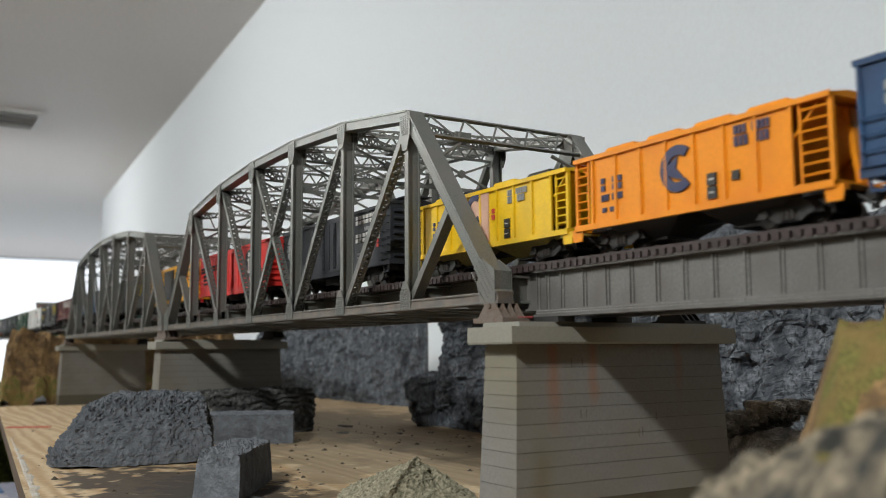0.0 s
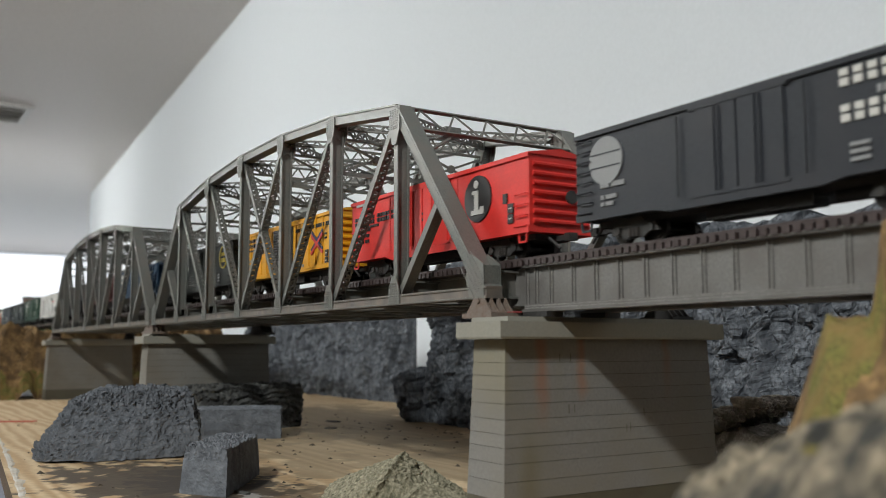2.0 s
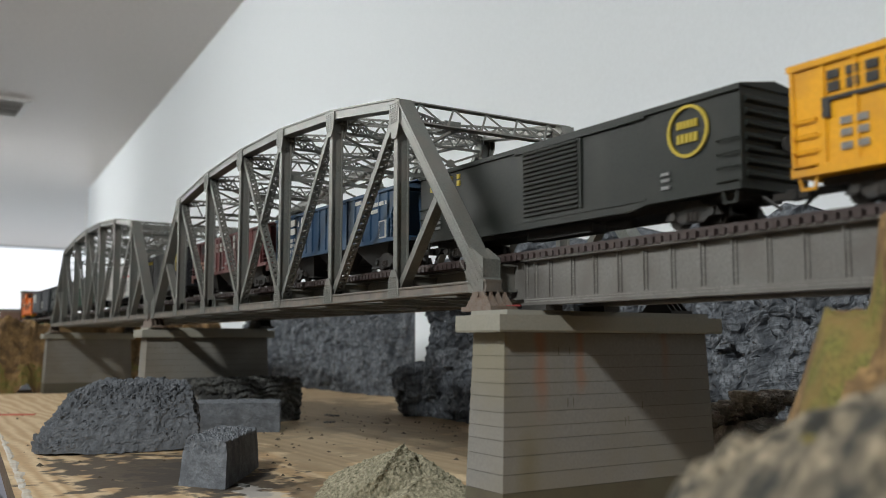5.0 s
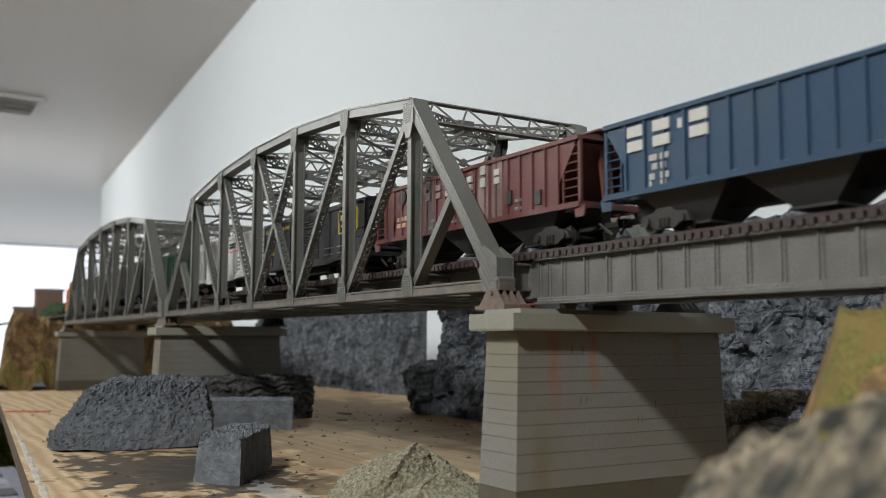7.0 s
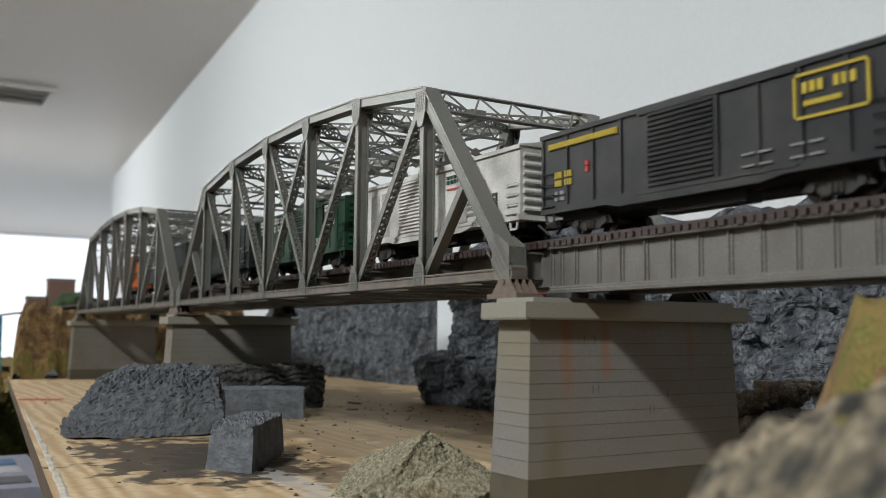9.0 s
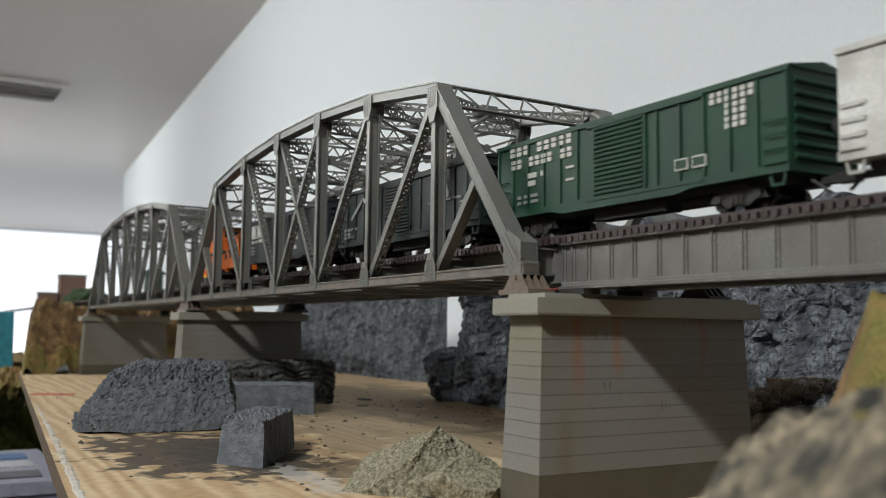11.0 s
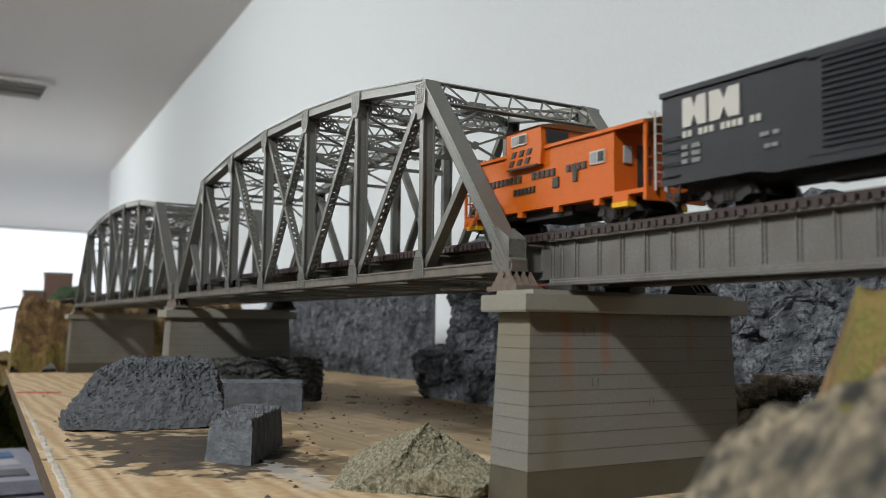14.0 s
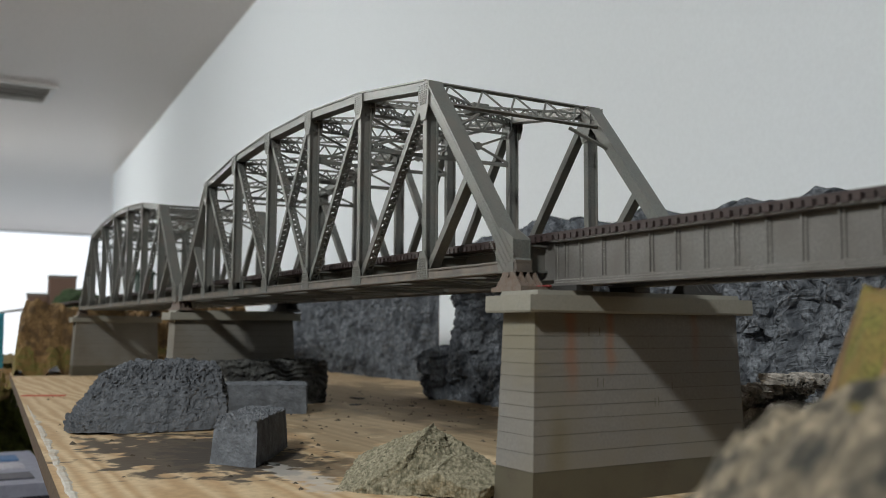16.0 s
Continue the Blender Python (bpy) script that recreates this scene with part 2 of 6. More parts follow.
def beampart(name, mat, parent, a, b, w, d, ref=(0, 1, 0), label=""):
    bm = bmesh.new()
    beam(bm, a, b, w, d, ref)
    return part(name, bm, mat, parent, label)


# for the unseen south and east walls, dark to hold back bounced light
DULL = material("dull_far_wall", (0.16, 0.145, 0.13), 0.9, scale=3, vary=0.05, bump=0.05, fine=60)


def stains(m, rows):
    """Soft streaks on a pier: rows of (y, half width, z foot, z head, colour, strength)."""
    nt = m.node_tree
    n, l = nt.nodes, nt.links
    b = n["Principled BSDF"]
    src = b.inputs["Base Color"].links[0].from_socket
    tc = n.new("ShaderNodeTexCoord")
    sep = n.new("ShaderNodeSeparateXYZ")
    l.new(tc.outputs["Object"], sep.inputs["Vector"])
    ns = n.new("ShaderNodeTexNoise")
    ns.inputs["Scale"].default_value = 90
    ns.inputs["Detail"].default_value = 4
    l.new(tc.outputs["Object"], ns.inputs["Vector"])
    wob = n.new("ShaderNodeMath")
    wob.operation = "MULTIPLY_ADD"
    wob.inputs[1].default_value = 0.006
    l.new(ns.outputs["Fac"], wob.inputs[0])
    l.new(sep.outputs["Y"], wob.inputs[2])
    for y, w, z0, z1, color, strength in rows:
        d = n.new("ShaderNodeMath")
        d.operation = "SUBTRACT"
        d.inputs[1].default_value = y + 0.003
        l.new(wob.outputs["Value"], d.inputs[0])
        a = n.new("ShaderNodeMath")
        a.operation = "ABSOLUTE"
        l.new(d.outputs["Value"], a.inputs[0])
        side = n.new("ShaderNodeMapRange")
        side.interpolation_type = "SMOOTHSTEP"
        side.inputs["From Min"].default_value, side.inputs["From Max"].default_value = 0.0, w
        side.inputs["To Min"].default_value, side.inputs["To Max"].default_value = strength, 0.0
        l.new(a.outputs["Value"], side.inputs["Value"])
        up = n.new("ShaderNodeMapRange")
        up.interpolation_type = "SMOOTHSTEP"
        up.inputs["From Min"].default_value, up.inputs["From Max"].default_value = z0, z1
        l.new(sep.outputs["Z"], up.inputs["Value"])
        f = n.new("ShaderNodeMath")
        f.operation = "MULTIPLY"
        l.new(side.outputs["Result"], f.inputs[0])
        l.new(up.outputs["Result"], f.inputs[1])
        mx = n.new("ShaderNodeMix")
        mx.data_type = "RGBA"
        l.new(f.outputs["Value"], mx.inputs["Factor"])
        l.new(src, mx.inputs["A"])
        mx.inputs["B"].default_value = (*color, 1)
        src = mx.outputs["Result"]
    l.new(src, b.inputs["Base Color"])


stains(CONCRETE, ((-0.0455, 0.0062, 0.042, 0.070, (0.22, 0.115, 0.07), 0.8), (-0.0215, 0.0048, 0.055, 0.068, (0.22, 0.115, 0.07), 0.75),
                  (-0.054, 0.009, 0.052, 0.030, (0.13, 0.115, 0.07), 0.7), (-0.036, 0.006, 0.04, 0.075, (0.17, 0.16, 0.13), 0.5),
                  (0.035, 0.004, 0.05, 0.08, (0.2, 0.11, 0.07), 0.5), (-0.0665, 0.004, 0.05, 0.08, (0.19, 0.17, 0.10), 0.5)))


# ---------------------------------------------------------------- room
def wall_line(name, a, b, z0, z1, thick, mat):
    """A wall whose room side runs from a to b on plan, its thickness to the left of that way."""
    a, b = Vector((*a, 0)), Vector((*b, 0))
    u = (b - a).normalized()
    nrm = Vector((-u.y, u.x, 0)) * thick
    bm = bmesh.new()
    v = [bm.verts.new((p.x, p.y, z)) for z in (z0, z1) for p in (a, b, b + nrm, a + nrm)]
    bm.faces.new(v[3::-1])
    bm.faces.new(v[4:])
    for i in range(4):
        j = (i + 1) % 4
        bm.faces.new((v[i], v[j], v[4 + j], v[4 + i]))
    return tagged(part(name, bm, mat), kind="structure")


ROOM0 = -1.2
WALL_A, WALL_B = (4.0, 0.297), (-6.04, 1.056)
wall_line("wall_north", WALL_B, WALL_A, ROOM0, CEIL, 0.12, WALL)
wall_line("wall_return", (-6.12, 4.2), (-6.12, 1.19), ROOM0, CEIL, 0.08, WALL)
wall_line("wall_far_north", (-10.8, 4.2), (-6.12, 4.2), ROOM0, CEIL, 0.1, WALL)
wall_line("wall_south", (4.0, -3.2), (-10.8, -3.2), ROOM0, CEIL, 0.1, DULL)
wall_line("wall_east", (4.0, 0.297), (4.0, -3.2), ROOM0, CEIL, 0.1, DULL)
tagged(boxpart("ceiling", CEILING, None, -11.0, 4.2, -3.4, 4.4, CEIL, CEIL + 0.1), kind="structure")
tagged(boxpart("room_floor", FLOOR, None, -11.0, 4.2, -3.4, 4.4, ROOM0 - 0.1, ROOM0), kind="structure")
# far wall with a broad window opening
WX = -10.8
for args in ((-3.2, 4.2, ROOM0, -0.35), (-3.2, 4.2, CEIL - 0.012, CEIL), (-3.2, -1.2, -0.35, CEIL - 0.012), (2.6, 4.2, -0.35, CEIL - 0.012)):
    tagged(boxpart("wall_west", WALL, None, WX - 0.12, WX, *args), kind="structure")
window = tagged(thing("window_1", WX - 0.06, 0.7, -0.35), "wide white-framed window full of bright daylight", "window", kind="structure")
boxpart("window_sill", WALL, window, -0.02, 0.12, -1.9, 1.9, -0.03, 0.012)
for y in (-1.87, 1.87):
    boxpart("window_frame", WALL, window, -0.03, 0.03, y - 0.03, y + 0.03, 0.012, 1.545)
tagged(boxpart("backdrop", glow("daylight", (0.93, 0.97, 1.0), 1.15), None, WX - 0.7, WX - 0.68, -2.2, 3.8, -0.9, 1.8), kind="structure")
vent = tagged(thing("ceiling_vent", -3.75, 0.10, CEIL), "white louvred air vent set in the ceiling", "vent")
VENTM = material("vent_white", (0.62, 0.60, 0.57), 0.5, scale=20, vary=0.05, bump=0)
VENTD = material("vent_dark", (0.36, 0.34, 0.32), 0.6, scale=20, vary=0.05, bump=0)
boxpart("backing", VENTD, vent, -0.15, 0.15, -0.2, 0.2, -0.004, 0)
for a in ((-0.18, 0.18, -0.23, -0.2), (-0.18, 0.18, 0.2, 0.23), (-0.18, -0.15, -0.2, 0.2), (0.15, 0.18, -0.2, 0.2)):
    boxpart("frame", VENTM, vent, *a, -0.014, 0)
for k in range(3):
    beampart("slat", VENTM, vent, (-0.09 + 0.09 * k, -0.2, -0.008), (-0.09 + 0.09 * k, 0.2, -0.008), 0.05, 0.003, (0.4, 0, 1))

# ---------------------------------------------------------------- the board on which the layout stands
EDGE = lambda x: -0.1458 - 0.0768 * (x - 0.0)
bm = bmesh.new()
xs = (-0.78, 1.6)
v = []
for z in (-0.013, 0.0):
    v += [bm.verts.new((xs[0], EDGE(xs[0]), z)), bm.verts.new((xs[1], EDGE(xs[1]), z)), bm.verts.new((xs[1], 0.40, z)), bm.verts.new((xs[0], 0.6, z))]
bm.faces.new(v[3::-1])
bm.faces.new(v[4:])
for i in range(4):
    j = (i + 1) % 4
    bm.faces.new((v[i], v[j], v[4 + j], v[4 + i]))
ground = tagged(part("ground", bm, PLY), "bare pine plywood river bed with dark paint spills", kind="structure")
ground.data.materials.append(material("raw_board_edge", (0.10, 0.066, 0.042), 0.85, scale=60, vary=0.35, bump=0.4, second=(0.09, 0.055, 0.03)))
for p in ground.data.polygons:
    p.material_index = 0 if abs(p.normal.z) > 0.5 else 1
PAINT = material("white_edge_paint", (0.50, 0.48, 0.44), 0.7, scale=80, vary=0.15, bump=0.3, second=(0.4, 0.33, 0.24), amount=0.2)
bm = bmesh.new()
rows = []
for i in range(241):
    x = -0.05 + 0.75 * i / 240
    wide = 0.0045 + 0.0035 * noise.noise(Vector((x * 34, 2, 5))) + 0.0018 * noise.noise(Vector((x * 120, 7, 1)))
    wide *= min(1.0, 0.15 + max(0.0, (x + 0.02) / 0.25))
    inner = EDGE(x) + 0.0035 + 0.0015 * noise.noise(Vector((x * 50, 9, 3)))
    rows.append([bm.verts.new((x, inner + k * max(0.0006, wide), z)) for k, z in ((0, 0.0001), (0.2, 0.0004), (0.7, 0.0005), (1, 0.0001))])
for a, b in zip(rows, rows[1:]):
    for k in range(3):
        bm.faces.new((a[k], b[k], b[k + 1], a[k + 1]))
tagged(part("trim", bm, PAINT), kind="structure")
REDP = material("red_stain", (0.45, 0.09, 0.06), 0.8, scale=80, vary=0.25)
tagged(beampart("paint_streak", REDP, None, (-0.19, -0.128, 0.0004), (-0.17, -0.085, 0.0004), 0.012, 0.0012, (0, 0, 1)), "thin red paint streak across the plywood", "paint")

# lower level beside the board
LOWG = material("lower_green", (0.14, 0.17, 0.04), 0.95, scale=30, vary=0.5)
tagged(boxpart("lower_shelf", material("shelf_brown", (0.09, 0.075, 0.065), 0.8, scale=12, vary=0.2), None, -8.0, 0.9, -0.95, 0.28, -0.27, -0.25), "brown lower shelf of the layout", "shelf")
bm = bmesh.new()
bmesh.ops.create_icosphere(bm, subdivisions=5, radius=0.10)
for vv in bm.verts:
    vv.co *= 1 + 0.25 * noise.noise(vv.co * 30) + 0.1 * noise.noise(vv.co * 90)
    vv.co.z *= 1.5
tagged(part("shrub", bm, LOWG), "olive-green bushy mound on the lower shelf", "shrub").location = (-1.0, -0.055, -0.185)
PALE = material("pale_lilac_card", (0.26, 0.26, 0.36), 0.6, scale=20, vary=0.1)
crate = tagged(thing("storage_box", -0.36, -0.165, -0.238), "pale lilac and white storage box on the lower shelf", "box")
boxpart("body", PALE, crate, -0.15, 0.15, -0.08, 0.08, 0, 0.12)
boxpart("lid", material("grey_white_card", (0.28, 0.29, 0.36), 0.5, scale=20, vary=0.15), crate, -0.155, 0.155, -0.085, 0.085, 0.12, 0.135)
for x, m in ((-0.10, (0.08, 0.16, 0.3)), (-0.02, (0.45, 0.45, 0.5)), (0.07, (0.1, 0.1, 0.12))):
    boxpart("label", material("box_label", m, 0.6, scale=30), crate, x, x + 0.05, -0.02, 0.06, 0.135, 0.137)
TEAL = material("teal_plastic", (0.03, 0.25, 0.34), 0.6, scale=20, vary=0.3)
bm = bmesh.new()
frustum(bm, (-0.16, 0.16, -0.06, 0.06), (-0.15, 0.15, -0.055, 0.055), 0, 0.36)
tagged(part("storage_bin", bm, TEAL), "teal plastic bin on the lower shelf", "bin").location = (-1.45, -0.108, -0.25)


# ---------------------------------------------------------------- rock work
def fractal(p, s, octaves=5):
    return noise.fractal(Vector(p) * s, 0.9, 2.0, octaves)


def cliff(name, x0, x1, yf, depth, height, seed, mat, label, slant=0.0, n=(230, 110), blocky=0.5, ragged=0.06, folds=1.0):
    """A cast rock wall: broken front and top, ribbed downwards, with a flat back."""
    nx, nz = n
    bm = bmesh.new()
    grid = []
    for i in range(nx + 1):
        col = []
        u = i / nx
        x = x0 + (x1 - x0) * u
        top = height * (1 + ragged * fractal((x, seed, 0), 16, 4) + 0.35 * ragged * fractal((x, seed, 4), 110, 4))
        for k in range(nz + 1):
            w = k / nz
            z = top * w
            rib = (1 - abs(noise.noise(Vector((x * 34 + 0.6 * noise.noise(Vector((x * 9, z * 14, seed))), seed, z * 5))))) * 0.024
            rib2 = noise.noise(Vector((x * 85, seed + 4, z * 22))) * 0.008
            ledge = noise.noise(Vector((x * 30 + seed, seed, z * 95 + 2 * noise.noise(Vector((x * 20, z * 20, seed)))))) * 0.0045 * blocky
            fine = fractal((x, z * 0.7, seed + 9), 170, 5) * 0.0042
            wx, wz = 0.5 * noise.noise(Vector((x * 26, z * 26, seed))), 0.5 * noise.noise(Vector((x * 26, seed + 3, z * 26)))
            block = (noise.cell(Vector((x * 70 + wx, seed, z * 38 + wz))) - 0.5) * 0.0050 * blocky
            crack = -0.0042 * max(0.0, 0.16 - abs(noise.noise(Vector((x * 62 + wx, seed + 6, z * 24))))) / 0.16
            y = yf + slant * w - rib * folds + rib2 + ledge * folds + fine + block - crack + 0.014
            if w > 0.9:
                y += 0.02 * ((w - 0.9) / 0.1) ** 2
            edge = min(u, 1 - u)
            if edge < 0.04:
                y += (0.04 - edge) ** 2 * 8
            xx = x + fractal((z * 1.5, seed, x * 2), 40, 3) * 0.006
            col.append(bm.verts.new((xx, y, z)))
        col.append(bm.verts.new((x, yf + depth, top * 0.97)))
        col.append(bm.verts.new((x, yf + depth, 0)))
        grid.append(col)
    for i in range(nx):
        for k in range(nz + 2):
            bm.faces.new((grid[i][k], grid[i + 1][k], grid[i + 1][k + 1], grid[i][k + 1]))
    bm.faces.new([c[0] for c in grid] + [c[-1] for c in grid[::-1]])
    bm.faces.new(grid[0])
    bm.faces.new(grid[-1][::-1])
    return tagged(part(name, bm, mat), label, "rock")


cliff("cliff", -0.95, -0.245, 0.435, 0.03, 0.152, 1.3, ROCK, "blue-grey cast plaster cliff behind the bridge", slant=0.01, blocky=0.3)
cliff("cliff", 0.062, 0.36, 0.285, 0.10, 0.186, 5.1, ROCK, "dark craggy plaster cliff behind the bridge pier", slant=0.02, blocky=1.1, ragged=0.08, folds=0.6, n=(230, 130))
cliff("cliff", 0.036, 0.075, 0.280, 0.06, 0.060, 3.3, ROCK, "low craggy rock foot beside the dark cliff", n=(40, 50), blocky=1.0, ragged=0.2)
cliff("cliff", 0.352, 0.90, 0.30, 0.09, 0.184, 8.7, ROCK, "blue-grey cliff with blocky ledges behind the girder span", slant=0.015, blocky=0.8, ragged=0.06, folds=0.35, n=(300, 130))


def boulder(name, size, seed, mat, label, at, turn=0, sub=6, rough=0.16, flat_top=0.0, boxy=0.5, cut=-0.97, crumb=0.0, planes=()):
    """A broken rock with flat facets, standing on z = 0."""
    bm = bmesh.new()
    bmesh.ops.create_cube(bm, size=2)
    bmesh.ops.subdivide_edges(bm, edges=bm.edges, cuts=2 ** sub - 1, use_grid_fill=True)
    big = max(size)
    for vv in bm.verts:
        p = vv.co.copy()
        q = p.normalized() * 1.15
        p = p.lerp(q, 1 - boxy)
        s = Vector((seed, seed * 2, 0))
        e = Vector((p.x * size[0], p.y * size[1], p.z * size[2])) / big
        d = rough * (0.7 * noise.noise((e + s) * 2.0) + 0.4 * noise.noise((e + s) * 6) + 0.22 * noise.noise((e + s) * 16) + 0.11 * noise.noise((e + s) * 36))
        up = p.z
        p += p.normalized() * d
        if up > 0.3:
            w = min(1, (up - 0.3) / 0.35)
            p.z += w * flat_top * (0.6 * noise.noise((e + s) * 5) + 0.9 * abs(noise.noise((e + s) * 14)) + 0.75 * abs(noise.noise((e + s) * 30)) - 0.35)
            p.x += w * flat_top * 0.3 * noise.noise((e - s) * 22)
            p.y += w * flat_top * 0.3 * noise.noise((e + s * 2) * 22)
        if crumb and up > 0.45 + 0.3 * noise.noise((e + s) * 4):
            w = min(1, max(0, up - 0.3) / 0.4) * crumb
            p.z += w * (abs(noise.noise((e + s) * 13)) + 0.8 * abs(noise.noise((e - s) * 27)) - 0.35)
            p += w * 0.3 * Vector((noise.noise((e + s) * 20), noise.noise((e - s) * 20), 0))
        for n, d in planes:
            over = Vector(n).normalized().dot(p) - d - 0.03 * noise.noise((e + s) * 7) - 0.025 * noise.noise((e + s) * 26)
            if over > 0:
                p -= Vector(n).normalized() * over
        p.z = max(p.z, cut)
        vv.co = Vector((p.x * size[0] / 2, p.y * size[1] / 2, (p.z - cut) * size[2] / 2))
    ob = tagged(part(name, bm, mat), label, "rock")
    ob.matrix_basis = pose(*at, 0, 0, turn)
    return ob


def taper(ob, top, lean=0.0, topy=None, leany=0.0):
    zmax = max(v.co.z for v in ob.data.vertices)
    for v in ob.data.vertices:
        w = v.co.z / zmax
        v.co.x = v.co.x * (1 + (top - 1) * w) + lean * w
        v.co.y = v.co.y * (1 + ((topy if topy else top) - 1) * w) + leany * w


def crumble(ob, top, side, scale):
    """Lumps and pits along the normals, coarse on upward faces and fine on the sides."""
    spots = [(v.co.copy(), v.normal.copy()) for v in ob.data.vertices]
    for v, (p, n) in zip(ob.data.vertices, spots):
        w = min(1.0, max(0.0, (n.z - 0.42) / 0.3))
        lump = 1.0 - 2.2 * abs(noise.noise(p * scale)) + 0.5 * noise.noise(p * scale * 2.3)
        pit = noise.noise(p * scale * 1.4 + Vector((5, 1, 3))) + 0.6 * noise.noise(p * scale * 3.1)
        if p.z > 0.0015:
            v.co = p + n * (w * top * lump + (1 - 0.7 * w) * side * pit)


# long rock, small block, slab, the rough rock behind and the plaster rock by the pier
r = boulder("boulder", (0.080, 0.126, 0.050), 2.2, ROCK_CAST, "long grey cast rock with a crumbly top", (0.222, -0.080, 0), -9, sub=7, rough=0.11, flat_top=0.12, boxy=0.70, crumb=0.10)
taper(r, 0.72, -0.008, 0.72, 0.010)
for v in r.data.vertices:
    v.co.z *= 1 - 0.42 * min(1.0, max(0.0, (-v.co.y - 0.012) / 0.045)) ** 1.5
crumble(r, 0.0030, 0.00028, 240)
r = boulder("boulder", (0.098, 0.032, 0.0262), 7.4, ROCK_CAST, "small grey cut rock block with a slanting top", (0.408, -0.058, 0), -32, rough=0.05, flat_top=0.06, boxy=0.9, crumb=0.12)
for v in r.data.vertices:
    v.co.x += 0.5 * v.co.y
taper(r, 0.90, -0.003)
crumble(r, 0.0010, 0.0003, 380)
r = boulder("boulder", (0.056, 0.086, 0.0275), 4.9, ROCK_CAST, "flat grey cast rock slab with a sawn end", (0.124, 0.050, 0), -23, rough=0.06, flat_top=0.05, boxy=0.9, crumb=0.04)
crumble(r, 0.0007, 0.0003, 420)
r = boulder("boulder", (0.060, 0.118, 0.044), 9.6, ROCK_DARK, "dark layered rock with a ragged top", (0.034, 0.088, 0), 4, sub=7, rough=0.16, flat_top=0.14, boxy=0.8, crumb=0.10)
crumble(r, 0.0024, 0.0012, 230)
for v in r.data.vertices:
    v.co.x += 0.0010 * math.sin(v.co.z * 800 + 7 * noise.noise(v.co * 60))
r = boulder("boulder", (0.088, 0.070, 0.0445), 12.3, ROCK_TAN, "greenish tan rough plaster rock beside the pier", (0.560, -0.014, 0), 40, sub=7, rough=0.10, flat_top=0.0, boxy=0.7, cut=-0.55,
            planes=(((0.9, -0.55, 0.75), 0.46), ((-0.75, -0.55, 0.8), 0.50), ((0.75, 0.65, 0.7), 0.52), ((-0.5, 0.7, 0.8), 0.60), ((0.25, -1.0, 0.35), 0.66), ((0.9, 0.05, 0.45), 0.62)))
for v in r.data.vertices:
    v.co += 0.0007 * Vector((noise.noise(v.co * 700), noise.noise(v.co * 640), noise.noise(v.co * 820)))
    groove = abs(v.co.x * 0.6 + v.co.y * 0.8 - 0.006 + 0.003 * noise.noise(v.co * 120))
    if groove < 0.0022 and v.co.z > 0.001:
        v.co -= 0.0026 * (1 - groove / 0.0022) * Vector((0.5, -0.4, 0.75))
r = boulder("boulder", (0.046, 0.034, 0.021), 15.1, ROCK_TAN, "smaller tan plaster rock chip beside the pier", (0.586, -0.016, 0), 30, rough=0.12, boxy=0.5,
            planes=(((0.8, -0.5, 0.8), 0.55), ((-0.7, -0.5, 0.9), 0.55), ((0.2, 0.8, 0.8), 0.6)))
random.seed(9)
bm = bmesh.new()
for k in range(420):
    x, y = random.uniform(-0.25, 0.56), random.uniform(-0.15, 0.27)
    if y < -0.03 and random.random() < 0.6:
        continue
    s = random.uniform(0.0007, 0.0019) * (1.7 if random.random() < 0.06 else 1)
    tip = [bm.verts.new((x + s * random.uniform(0.7, 1.5) * math.cos(a), y + s * random.uniform(0.7, 1.3) * math.sin(a), 0.0)) for a in (0, 1.3, 2.6, 3.9, 5.2)]
    t2 = bm.verts.new((x + random.uniform(-s, s) * 0.4, y, s * random.uniform(0.5, 0.9)))
    for i in range(5):
        bm.faces.new((tip[i], tip[(i + 1) % 5], t2))
tagged(part("grit", bm, material("dark_grit", (0.07, 0.055, 0.04), 0.95, scale=300)), "dark grit and crumbs scattered on the plywood", "grit", kind="stuff")
for (x, y, l, a) in ((0.02, 0.20, 0.020, 20), (0.10, 0.16, 0.012, 70), (0.455, -0.062, 0.012, 10)):
    bm = bmesh.new()
    beam(bm, (-l / 2, 0, 0.0007), (l / 2, 0.001, 0.0007), 0.003, 0.0014, (0, 0, 1))
    ob = tagged(part("bark_chip", bm, ROCK_DARK), "dark sliver of bark on the plywood", "chip")
    ob.matrix_basis = pose(x, y, 0, 0, 0, a)
random.seed(4)
RUBBLE = material("grey_brown_rubble", (0.44, 0.41, 0.37), 0.95, scale=150, vary=0.4, bump=0.6, fine=5, second=(0.15, 0.14, 0.125), amount=0.28)
bm = bmesh.new()
nx, ny = 90, 40
g = []
for i in range(nx + 1):
    col = []
    for j in range(ny + 1):
        x, y = 0.50 + 0.22 * i / nx, 0.150 + 0.11 * j / ny
        edge = min(1, min(j, ny - j) / 8, i / 10, (nx - i) / 10)
        z = min(0.036, 0.002 + 0.50 * max(0, x - 0.540)) * max(0, edge)
        col.append(bm.verts.new((x, y, max(-0.001, z + 0.006 * fractal((x, y, 4), 70, 5) * edge))))
    g.append(col)
for i in range(nx):
    for j in range(ny):
        bm.faces.new((g[i][j], g[i + 1][j], g[i + 1][j + 1], g[i][j + 1]))
tagged(part("rubble_mound", bm, RUBBLE), "sloping heap of grey-brown rubble behind the pier", "rubble")
